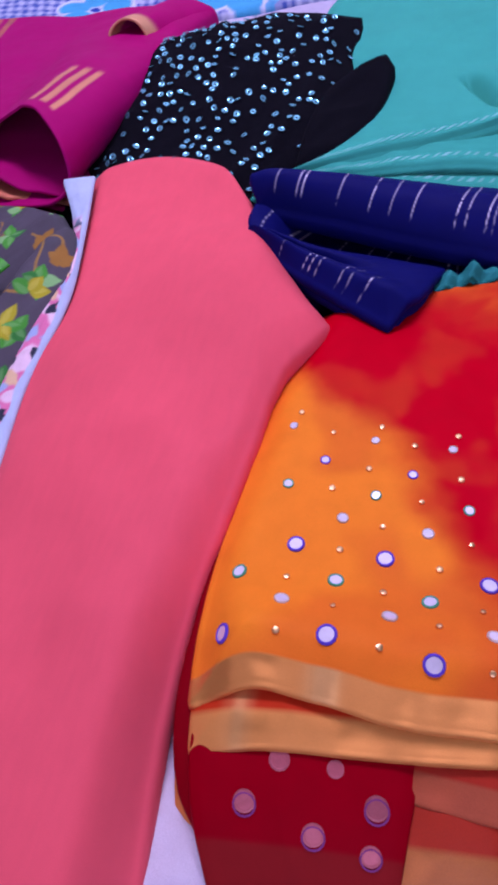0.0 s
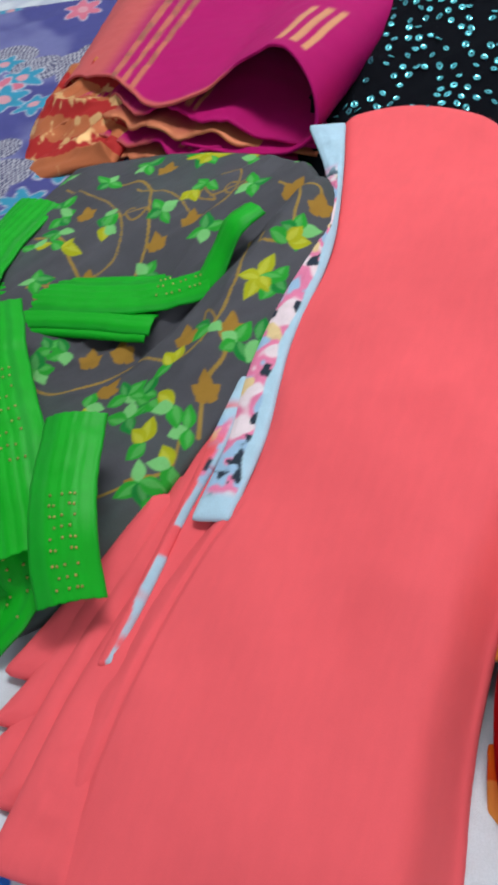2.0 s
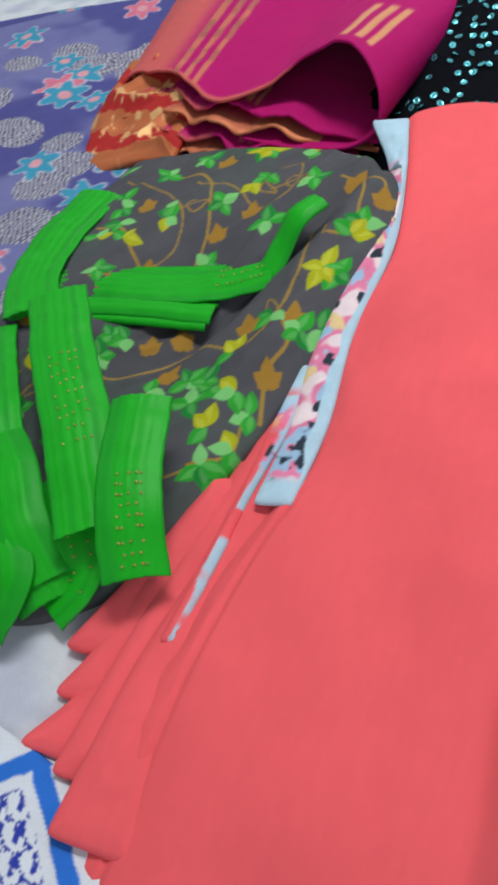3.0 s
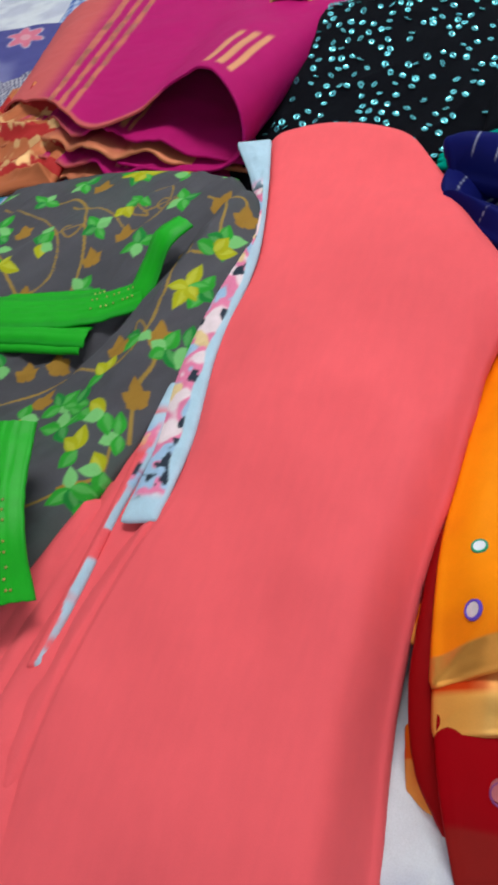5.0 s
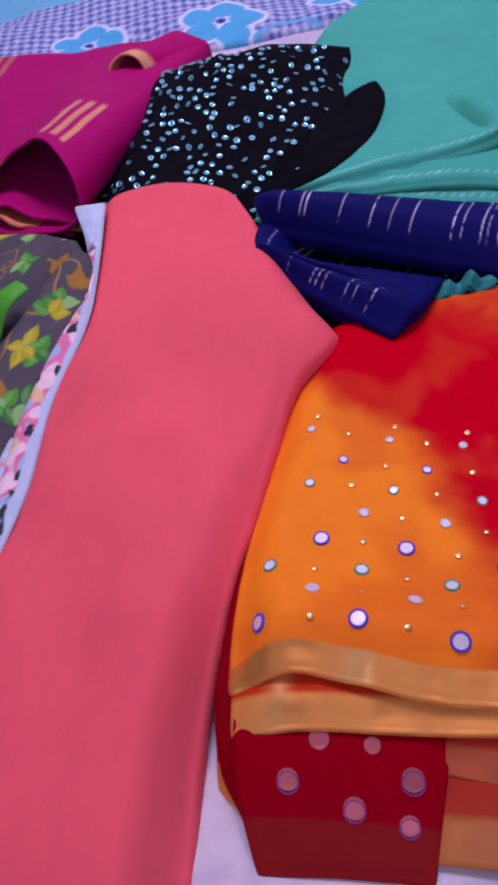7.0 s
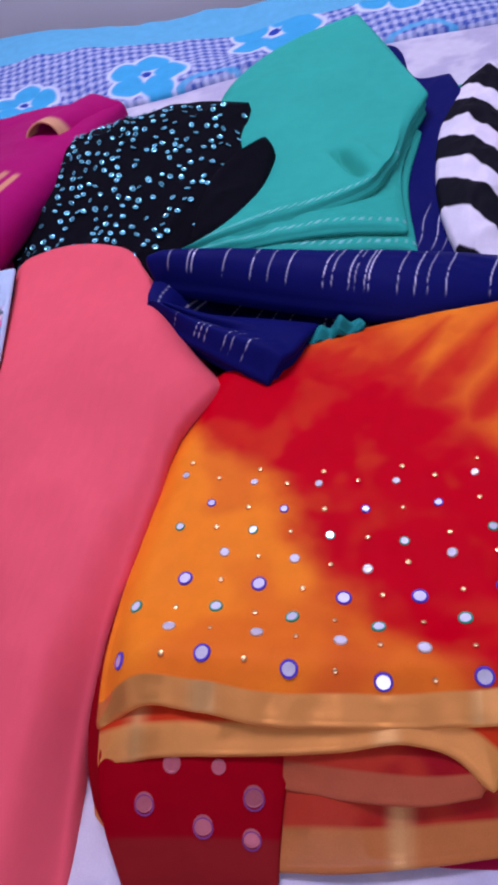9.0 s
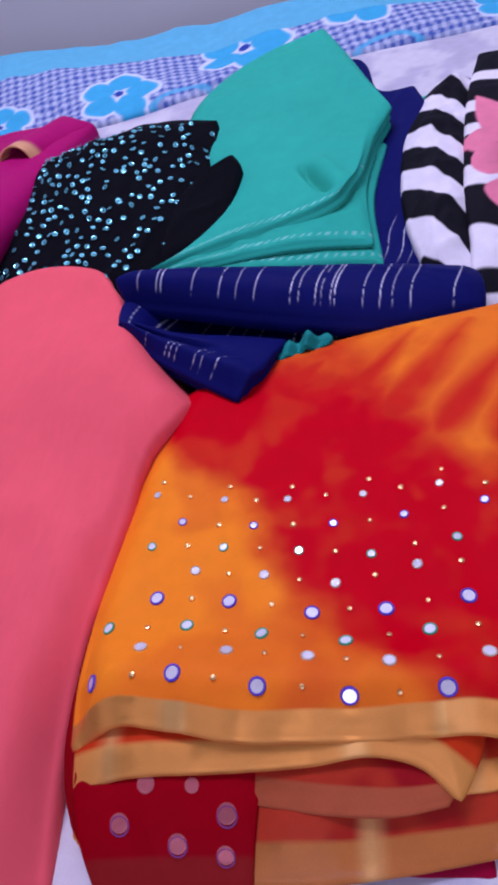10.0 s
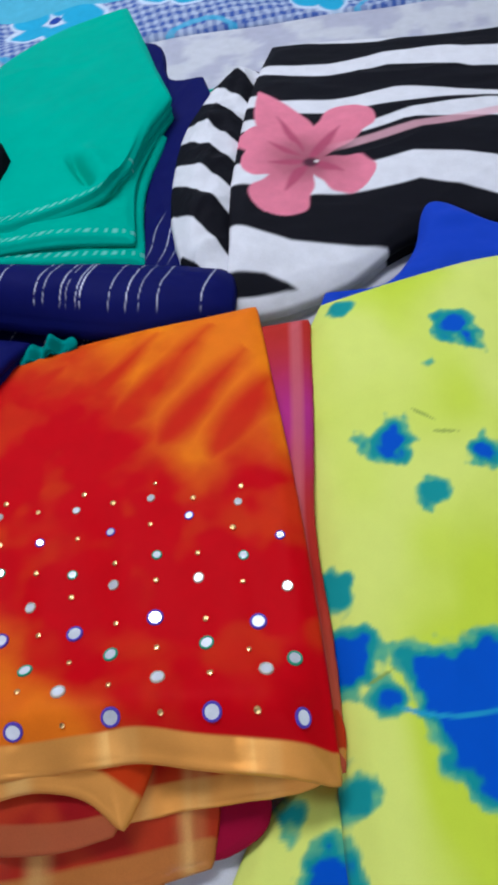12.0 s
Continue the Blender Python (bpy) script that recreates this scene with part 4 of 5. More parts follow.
teal = thing("teal_blouse_piece", (0.03, 0.7, BED), "folded teal silk blouse piece with a shiny dotted edge", "fabric")
cloth("lower_layer", teal, SILK, [(-0.139, 0.458, 0.032), (-0.03, 0.476, 0.036), (0.06, 0.476, 0.032), (0.156, 0.482, 0.022)], [(0.03, 0.95, 0.03), (0.12, 0.8, 0.035), (0.168, 0.72, 0.04)],
      [(-0.139, 0.458, 0.032), (-0.06, 0.49, 0.04), (-0.05, 0.70, 0.02), (0.03, 0.95, 0.03)], [(0.156, 0.482, 0.022), (0.148, 0.60, 0.034), (0.168, 0.72, 0.04)],
      teal_paint, step=0.003, thick=0.012, edge=0.003, wrinkle=(0.002, 20, 10, 2), seed=34)
cloth("middle_layer", teal, SILK, [(-0.137, 0.462, 0.036), (-0.02, 0.486, 0.044), (0.07, 0.497, 0.046), (0.146, 0.505, 0.036)], [(0.02, 0.95, 0.036), (0.12, 0.8, 0.042), (0.16, 0.72, 0.046)],
      [(-0.137, 0.462, 0.036), (-0.055, 0.50, 0.048), (-0.05, 0.70, 0.028), (0.02, 0.95, 0.036)], [(0.146, 0.505, 0.036), (0.14, 0.60, 0.046), (0.16, 0.72, 0.046)],
      teal_paint, step=0.003, thick=0.008, edge=0.003, wrinkle=(0.002, 20, 10, 2), seed=35)
cloth("upper_layer", teal, SILK, [(-0.136, 0.464, 0.040), (-0.04, 0.497, 0.053), (0.044, 0.522, 0.058), (0.106, 0.553, 0.063), (0.136, 0.615, 0.066)],
      [(0.079, 1.137, 0.05), (0.11, 1.02, 0.058), (0.15, 0.86, 0.068), (0.177, 0.762, 0.072)],
      [(-0.136, 0.464, 0.040), (-0.07, 0.50, 0.054), (-0.036, 0.56, 0.055), (-0.06, 0.68, 0.05), (-0.10, 0.79, 0.05), (-0.118, 0.87, 0.045), (-0.09, 0.98, 0.045), (-0.02, 1.08, 0.045), (0.079, 1.137, 0.05)],
      [(0.136, 0.615, 0.066), (0.152, 0.69, 0.07), (0.177, 0.762, 0.072)],
      teal_paint, step=0.003, thick=0.035, layers=3, edge=0.004, wrinkle=(0.002, 8, 40, 2), relief=teal_relief, seed=36)

# ---- navy silk with silver lines ----
NAVY = (0.005, 0.007, 0.095)


ROLL_LINES = (-0.107, -0.086, -0.081, -0.046, -0.014, 0.006, 0.027, 0.067, 0.076, 0.094, 0.100, 0.110, 0.114, 0.143, 0.160, 0.172, 0.190, 0.232)
FLAP_LINES = (-0.025, 0.018, 0.027, 0.038, 0.070, 0.082, 0.104)


def navy_lines(lines, low, high, lean=0.22):
    def paint(x, y, u, v):
        c = flat(NAVY)(x, y, u, v)
        xx = x - lean * (y - 0.42) - 0.0015 * np.sin(y * 90)
        m = np.zeros(len(x))
        for k, at in enumerate(lines):
            m = np.maximum(m, smooth(0.0009, 0.0002, np.abs(xx - at)) * (0.5 + 0.5 * ((k * 7) % 5) / 4) * (np.abs(fbm(y * 30 + k, x * 0 + k, 9) - 0.5) < 0.28))
        m = m * smooth(low - 0.04, low + 0.04, v) * smooth(high + 0.04, high - 0.04, v) * smooth(0.2, 0.45, fbm(x * 260, y * 260, 7))
        c[:, :3] = blend(c[:, :3], (0.62, 0.64, 0.76), m)
        c[:, 3] = m * 0.5
        return c
    return paint


navy_paint, flap_paint = navy_lines(ROLL_LINES, 0.12, 0.95), navy_lines(FLAP_LINES, 0.05, 0.36, 1.0)


def roll_relief(x, y, u, v):
    return 0.022 * np.sin(np.pi * np.clip(v, 0, 1)) ** 0.6


navy = thing("navy_blouse_piece", (0.06, 0.5, BED), "folded navy blue silk with fine silver lines", "fabric")
cloth("front_roll", navy, SILK, [(-0.120, 0.418, 0.052), (-0.05, 0.410, 0.042), (0.026, 0.394, 0.036), (0.152, 0.372, 0.030), (0.252, 0.380, 0.014)],
      [(-0.127, 0.448, 0.050), (-0.05, 0.462, 0.044), (0.05, 0.462, 0.038), (0.155, 0.466, 0.028), (0.252, 0.465, 0.014)],
      [(-0.120, 0.418, 0.052), (-0.130, 0.433, 0.054), (-0.127, 0.448, 0.050)], [(0.252, 0.380, 0.014), (0.256, 0.42, 0.012), (0.252, 0.465, 0.014)],
      navy_paint, step=0.0013, thick=0.02, edge=0.006, wrinkle=(0.0015, 20, 0, 2), relief=roll_relief, seed=41)
cloth("under_fold", navy, SILK, [(-0.118, 0.362, 0.042), (-0.10, 0.358, 0.034), (-0.075, 0.354, 0.002), (0.0, 0.356, -0.004), (0.10, 0.358, 0.004), (0.25, 0.37, 0.012)], [(-0.124, 0.434, 0.050), (-0.10, 0.44, 0.036), (-0.075, 0.445, 0.004), (0.05, 0.445, -0.004), (0.25, 0.44, 0.014)],
      [(-0.118, 0.362, 0.042), (-0.127, 0.396, 0.050), (-0.124, 0.434, 0.050)], [(0.25, 0.37, 0.012), (0.25, 0.44, 0.014)], navy_paint, step=0.002, thick=0.03, edge=0.003, wrinkle=(0.001, 20, 0, 2), seed=42)
cloth("front_flap", navy, SILK, [(-0.122, 0.378, 0.040), (-0.085, 0.345, 0.038), (-0.039, 0.312, 0.036), (0.012, 0.280, 0.032)],
      [(-0.112, 0.392, 0.038), (-0.06, 0.380, 0.030), (0.0, 0.372, 0.028), (0.053, 0.358, 0.030)],
      [(-0.122, 0.378, 0.040), (-0.123, 0.386, 0.040), (-0.112, 0.392, 0.038)], [(0.012, 0.280, 0.032), (0.03, 0.302, 0.036), (0.053, 0.358, 0.030)],
      flap_paint, step=0.0013, thick=0.024, layers=2, edge=0.004, wrinkle=(0.002, 22, 20, 2), seed=43,
      relief=lambda x, y, u, v: 0.006 * np.sin(np.pi * v) + 0.008 * np.exp(-((v - 0.22) / 0.13) ** 2) - 0.009 * smooth(0.85, 0.5, u) * np.exp(-((v - 0.52) / 0.08) ** 2))
cloth("back_panel", navy, SILK, [(0.11, 0.45, 0.012), (0.25, 0.43, 0.012)], [(0.085, 1.05, 0.03), (0.134, 1.01, 0.04), (0.182, 0.866, 0.045), (0.214, 0.86, 0.05)],
      [(0.11, 0.45, 0.012), (0.10, 0.7, 0.02), (0.085, 1.05, 0.03)], [(0.25, 0.43, 0.012), (0.238, 0.6, 0.03), (0.232, 0.78, 0.045), (0.214, 0.86, 0.05)],
      navy_lines(ROLL_LINES, 0.10, 0.24), step=0.002, thick=0.03, layers=2, edge=0.004, wrinkle=(0.003, 14, 80, 2), seed=44)
cloth("teal_lining", navy, SILK, [(0.050, 0.338, 0.022), (0.075, 0.346, 0.026), (0.096, 0.352, 0.026)], [(0.052, 0.352, 0.024), (0.075, 0.358, 0.03), (0.098, 0.362, 0.028)],
      [(0.050, 0.338, 0.022), (0.052, 0.352, 0.024)], [(0.096, 0.352, 0.026), (0.101, 0.357, 0.028), (0.098, 0.362, 0.028)],
      lambda x, y, u, v: teal_paint(x, y, u, v) * np.array((0.8, 0.6, 0.75, 1)), step=0.0012, thick=0.012, layers=2, edge=0.002, wrinkle=(0.006, 70, 20, 1.2), seed=45, relief=lambda x, y, u, v: 0.007 * np.sin(u * 13) * np.sin(np.pi * u), label="crumpled teal lining")

cloth("teal_corner", navy, SILK, [(0.19, 0.78, 0.016), (0.244, 0.80, 0.018)], [(0.19, 0.87, 0.02), (0.236, 0.878, 0.024)], [(0.19, 0.78, 0.016), (0.19, 0.87, 0.02)],
      [(0.244, 0.80, 0.018), (0.248, 0.85, 0.022), (0.236, 0.878, 0.024)], flat(TEAL), step=0.003, thick=0.012, edge=0.002, wrinkle=(0.001, 20, 0, 2), seed=46, label="small teal corner under the navy silk")

# ---- orange and red mirror-work saree ----
ORANGE, RED, GOLD = (0.98, 0.265, 0.005), (0.60, 0.0, 0.005), (0.74, 0.31, 0.065)


def tie_dye(x, y):
    w = 0.06 * (fbm(x * 15, y * 15, 101) - 0.5) + 0.025 * (fbm(x * 45, y * 45, 102) - 0.5)
    streak = 0.26 * (fbm((x * 0.85 + y * 0.3) * 17, (y * 0.8 - x * 0.55) * 6, 103, 2) - 0.5) + 0.05 * (fbm(x * 40, y * 40, 104) - 0.5)
    xb = np.interp(y, [-0.04, 0.0, 0.03, 0.05, 0.1, 0.13, 0.17, 0.2, 0.24, 0.3], [0.21, 0.16, 0.11, 0.085, 0.06, 0.035, 0.02, -0.03, -0.07, -0.1])
    yt = np.interp(x, [-0.08, 0.0, 0.05, 0.1, 0.15, 0.2, 0.25, 0.3], [0.46, 0.44, 0.405, 0.365, 0.325, 0.28, 0.245, 0.20])
    red = smooth(-0.026, 0.034, x - xb + w) * smooth(0.085, -0.075, y - yt + w + streak)
    for cx, cy, length, wide, a in ((0.03, 0.26, 0.11, 0.02, 46), (0.085, 0.235, 0.13, 0.017, 50), (0.135, 0.215, 0.14, 0.018, 54), (0.185, 0.205, 0.12, 0.015, 52), (0.235, 0.19, 0.11, 0.017, 57)):
        red = np.maximum(red, 0.9 * leaf_mask(x + 0.5 * w, y + 0.5 * w, cx, cy, length * 1.15, wide * 1.25, a, 0.015))
    red = red * (1 - 0.12 * smooth(0.50, 0.72, fbm(x * 24 + 5, y * 24, 107)))
    return np.clip(red, 0, 1)


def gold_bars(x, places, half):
    """Bars of brighter, more metallic gold across the border, uneven along x."""
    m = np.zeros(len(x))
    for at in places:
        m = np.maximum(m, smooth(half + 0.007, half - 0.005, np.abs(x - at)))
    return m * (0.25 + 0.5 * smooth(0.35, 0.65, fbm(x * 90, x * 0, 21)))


def orange_paint(x, y, u, v):
    c = flat(ORANGE)(x, y, u, v)
    red = tie_dye(x, y)
    mid = 0.4 * smooth(0.42, 0.68, fbm(x * 16, y * 16, 105)) + 0.5 * smooth(0.0, 0.06, y - 0.2) * smooth(0.1, 0.0, x)
    c[:, :3] = blend(c[:, :3], (0.70, 0.09, 0.01), np.clip(mid + 0.5 * smooth(0.02, 0.12, x) * smooth(0.1, 0.0, y), 0, 1))
    c[:, :3] = blend(c[:, :3], RED, red)
    gold = smooth(0.039, 0.036, v)
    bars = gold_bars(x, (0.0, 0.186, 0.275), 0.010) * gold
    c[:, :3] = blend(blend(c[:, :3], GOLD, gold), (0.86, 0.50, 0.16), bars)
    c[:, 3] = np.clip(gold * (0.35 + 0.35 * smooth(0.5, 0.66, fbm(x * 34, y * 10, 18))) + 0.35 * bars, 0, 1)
    return c


def orange_relief(x, y, u, v):
    pucker = 0.0012 * np.sin((x * 0.95 + y * 0.3) * 102) * smooth(0.2, 0.14, y)
    return pucker + 0.0045 * (fbm(x * 26, y * 20, 76, 2) - 0.5) * 2 * smooth(0.075, 0.02, v) + 0.0012 * (fbm(x * 30, y * 18, 75) - 0.5) * 2 - 0.006 * smooth(0.10, 0.0, u) ** 2


def orange_level(x, y):
    """The lie of the folded saree: a ridge along its front fold, rising to its far corner."""
    side = smooth(0.1, 0.28, x)
    return 0.020 + 0.014 * side + (0.026 - 0.008 * side) * np.exp(-((y + 0.004) / 0.034) ** 2) + 0.010 * side * smooth(0.18, 0.36, y)


mirror_saree = thing("mirror_work_saree", (0.12, 0.12, BED), "folded orange and red tie-dyed saree with mirror work and gold borders", "saree")
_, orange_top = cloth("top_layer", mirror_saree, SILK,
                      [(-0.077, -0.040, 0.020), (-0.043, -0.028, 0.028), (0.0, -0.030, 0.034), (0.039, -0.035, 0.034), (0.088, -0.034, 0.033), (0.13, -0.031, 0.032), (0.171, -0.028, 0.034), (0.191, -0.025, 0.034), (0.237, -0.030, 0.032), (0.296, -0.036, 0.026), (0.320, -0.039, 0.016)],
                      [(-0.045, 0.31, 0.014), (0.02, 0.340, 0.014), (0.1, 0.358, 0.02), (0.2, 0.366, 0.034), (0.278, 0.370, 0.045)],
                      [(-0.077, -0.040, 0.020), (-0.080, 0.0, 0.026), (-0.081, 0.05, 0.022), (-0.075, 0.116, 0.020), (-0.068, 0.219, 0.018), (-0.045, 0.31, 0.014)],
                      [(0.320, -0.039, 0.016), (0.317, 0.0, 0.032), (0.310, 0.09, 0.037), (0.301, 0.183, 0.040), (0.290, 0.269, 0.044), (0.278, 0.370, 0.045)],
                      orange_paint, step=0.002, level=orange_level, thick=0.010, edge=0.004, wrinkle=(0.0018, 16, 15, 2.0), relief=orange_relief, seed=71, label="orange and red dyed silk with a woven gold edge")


def gold_edge_paint(base, width, band=GOLD, metal=0.5, places=()):
    def paint(x, y, u, v):
        c = flat(base)(x, y, u, v)
        c[:, :3] = blend(c[:, :3], (0.62, 0.06, 0.01), 0.6 * smooth(0.4, 0.6, fbm(x * 20, y * 20, 8)))
        g = smooth(width + 0.03, width, v)
        glint = smooth(0.5, 0.66, fbm(x * 38, y * 9, 19))
        c[:, :3] = blend(c[:, :3], band, g)
        c[:, 3] = g * metal * (0.6 + 0.6 * glint)
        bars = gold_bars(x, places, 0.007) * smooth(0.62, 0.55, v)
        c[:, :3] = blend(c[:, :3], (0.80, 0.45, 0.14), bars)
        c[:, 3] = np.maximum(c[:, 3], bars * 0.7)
        return c
    return paint


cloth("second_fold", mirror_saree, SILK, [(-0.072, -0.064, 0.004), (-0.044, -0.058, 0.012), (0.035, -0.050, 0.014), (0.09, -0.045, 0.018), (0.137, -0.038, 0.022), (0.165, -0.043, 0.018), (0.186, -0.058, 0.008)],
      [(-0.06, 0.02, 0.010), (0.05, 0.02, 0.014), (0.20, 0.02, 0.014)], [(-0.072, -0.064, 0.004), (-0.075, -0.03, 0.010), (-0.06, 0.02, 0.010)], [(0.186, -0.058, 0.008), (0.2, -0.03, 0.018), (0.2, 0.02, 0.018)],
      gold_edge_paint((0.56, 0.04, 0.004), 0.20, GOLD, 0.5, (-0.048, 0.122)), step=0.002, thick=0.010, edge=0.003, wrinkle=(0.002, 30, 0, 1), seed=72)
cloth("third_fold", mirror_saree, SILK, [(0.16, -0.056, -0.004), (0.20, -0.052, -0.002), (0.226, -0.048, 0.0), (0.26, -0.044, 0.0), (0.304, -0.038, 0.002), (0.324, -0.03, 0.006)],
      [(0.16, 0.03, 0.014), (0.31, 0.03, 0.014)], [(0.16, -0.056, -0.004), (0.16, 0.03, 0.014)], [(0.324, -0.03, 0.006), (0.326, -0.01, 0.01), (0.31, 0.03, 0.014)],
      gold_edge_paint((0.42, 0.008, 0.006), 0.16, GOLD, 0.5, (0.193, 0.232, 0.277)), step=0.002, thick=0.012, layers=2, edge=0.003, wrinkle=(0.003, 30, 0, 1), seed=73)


def sheer_red(x, y, u, v):
    c = flat((0.30, 0.0, 0.004))(x, y, u, v)
    hem = smooth(0.30, 0.26, v)
    c[:, :3] = blend(c[:, :3], (0.27, 0.012, 0.010), hem)
    return c


_, red_top = cloth("red_fold", mirror_saree, SILK, [(-0.050, -0.130, -0.036), (0.0, -0.124, -0.034), (0.05, -0.120, -0.034)], [(-0.07, -0.03, 0.008), (0.06, -0.03, 0.008)],
                   [(-0.050, -0.130, -0.036), (-0.066, -0.09, -0.006), (-0.072, -0.06, 0.004), (-0.07, -0.03, 0.008)], [(0.05, -0.120, -0.034), (0.053, -0.08, -0.008), (0.06, -0.03, 0.008)],
                   sheer_red, step=0.002, thick=0.006, edge=0.002, wrinkle=(0.002, 25, 0, 1), seed=74, label="sheer red layer with mirrors showing through")
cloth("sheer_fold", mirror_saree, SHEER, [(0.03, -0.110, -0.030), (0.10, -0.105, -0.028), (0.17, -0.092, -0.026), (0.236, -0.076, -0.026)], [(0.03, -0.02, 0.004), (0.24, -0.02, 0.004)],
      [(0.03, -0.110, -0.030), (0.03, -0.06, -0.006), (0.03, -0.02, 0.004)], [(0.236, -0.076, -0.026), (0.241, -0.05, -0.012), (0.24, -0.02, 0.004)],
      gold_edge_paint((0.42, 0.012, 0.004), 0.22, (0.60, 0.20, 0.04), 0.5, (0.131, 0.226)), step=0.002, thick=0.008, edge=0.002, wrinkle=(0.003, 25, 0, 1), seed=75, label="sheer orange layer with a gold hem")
cloth("upper_sheer_fold", mirror_saree, SHEER, [(0.05, -0.066, -0.004), (0.10, -0.070, -0.003), (0.146, -0.069, -0.002), (0.178, -0.062, 0.0)], [(0.05, -0.02, 0.012), (0.185, -0.02, 0.012)],
      [(0.05, -0.066, -0.004), (0.05, -0.02, 0.012)], [(0.178, -0.062, 0.0), (0.188, -0.045, 0.008), (0.185, -0.02, 0.012)],
      gold_edge_paint((0.36, 0.002, 0.004), 0.26, (0.52, 0.12, 0.04), 0.45), step=0.002, thick=0.006, edge=0.002, wrinkle=(0.002, 25, 0, 1), seed=76)
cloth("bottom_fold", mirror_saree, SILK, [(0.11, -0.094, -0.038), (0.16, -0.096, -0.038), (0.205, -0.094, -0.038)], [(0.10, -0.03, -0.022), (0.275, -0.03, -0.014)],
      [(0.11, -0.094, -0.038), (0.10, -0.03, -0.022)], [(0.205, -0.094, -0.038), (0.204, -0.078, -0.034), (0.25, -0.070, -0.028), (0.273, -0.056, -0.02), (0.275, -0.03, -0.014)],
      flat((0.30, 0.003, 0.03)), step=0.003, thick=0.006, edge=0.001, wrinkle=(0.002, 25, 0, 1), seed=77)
# its dark red includes the shade of the gap beside the kurta
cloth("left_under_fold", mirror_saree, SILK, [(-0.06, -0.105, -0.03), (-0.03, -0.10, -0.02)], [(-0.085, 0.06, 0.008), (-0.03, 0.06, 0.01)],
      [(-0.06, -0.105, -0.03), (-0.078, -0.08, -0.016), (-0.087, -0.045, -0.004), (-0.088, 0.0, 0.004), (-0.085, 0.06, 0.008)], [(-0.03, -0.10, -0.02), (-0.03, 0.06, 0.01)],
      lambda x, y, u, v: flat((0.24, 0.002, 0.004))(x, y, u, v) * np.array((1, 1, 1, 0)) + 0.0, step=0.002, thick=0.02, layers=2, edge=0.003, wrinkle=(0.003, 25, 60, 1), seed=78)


HEM_ENDS = (([(-0.094, -0.010, -0.010), (-0.070, -0.012, 0.000)], [(-0.091, 0.012, -0.006), (-0.070, 0.012, 0.006)]),
            ([(-0.082, -0.088, -0.036), (-0.070, -0.096, -0.034), (-0.052, -0.098, -0.030)], [(-0.088, -0.058, -0.024), (-0.072, -0.056, -0.014), (-0.052, -0.056, -0.006)]))
for low, high in HEM_ENDS:
    cloth("hem_end", mirror_saree, SILK, low, high, [low[0], high[0]], [low[-1], high[-1]], gold_edge_paint((0.62, 0.12, 0.008), 0.45), step=0.0015, thick=0.012, layers=2, edge=0.003,
          wrinkle=(0.004, 40, 50, 1.5), seed=90, label="orange hem end with a gold edge")


def pallu_paint(x, y, u, v):
    c = flat((0.50, 0.03, 0.02))(x, y, u, v)
    c[:, :3] = blend(c[:, :3], (0.45, 0.03, 0.22), np.exp(-((y - 0.24) / 0.05) ** 2))
    c[:, :3] = blend(c[:, :3], (0.60, 0.10, 0.05), smooth(0.1, 0.0, y))
    edge = smooth(0.72, 0.8, u) * smooth(0.95, 0.9, u)
    c[:, :3] = blend(c[:, :3], (0.62, 0.14, 0.16), edge * 0.7)
    return c


cloth("side_fold", mirror_saree, SILK, [(0.26, -0.02, 0.010), (0.324, -0.03, 0.008)], [(0.26, 0.352, 0.032), (0.327, 0.355, 0.038)],
      [(0.26, -0.02, 0.010), (0.26, 0.2, 0.02), (0.26, 0.352, 0.032)], [(0.324, -0.03, 0.008), (0.322, 0.05, 0.018), (0.316, 0.133, 0.024), (0.322, 0.237, 0.032), (0.327, 0.355, 0.038)],
      pallu_paint, step=0.0025, thick=0.03, layers=3, edge=0.004, wrinkle=(0.0025, 20, 85, 2), seed=79, label="glossy red and pink inner fold")

veiled = disc_mesh("mirror", [(1.0, -0.1), (1.0, 0.02), (0.8, 0.06), (0.72, 0.04)], plain("veiled_mirror", (0.42, 0.10, 0.11), 0.4, 0.3, 0.35, 300, 0.2), 14)
veiled_ring = disc_mesh("stitched_ring", [(0.86, 0.0), (0.90, 0.10), (1.04, 0.10), (1.1, -0.1)], plain("veiled_violet_thread", (0.22, 0.03, 0.16), 0.7, 0, 0.3, 500, 0.4), 14, capped=False)
glass = disc_mesh("mirror", [(1.0, -0.2), (1.0, 0.05), (0.94, 0.10)], MIRROR, 14)
rings = {k: disc_mesh("stitched_ring", [(0.80, 0.0), (0.84, 0.16), (0.96, 0.2), (1.10, 0.12), (1.14, -0.1)], m, 14)
         for k, m in (("v", THREAD_VIOLET), ("g", THREAD_GREEN), ("w", THREAD_WHITE))}
dot = disc_mesh("gold_dot", [(1.0, -0.1), (0.9, 0.25), (0.35, 0.4)], GILT, 8)


def set_mirror(surf, x, y, r, ring):
    m = on_surface(surf, x, y, 0.0005, rng.uniform(-0.06, 0.06), rng.uniform(0, 6))
    ob = piece("mirror", glass, mirror_saree, m, r)
    rim = new("stitched_ring", rings[ring])
    rim.parent = ob


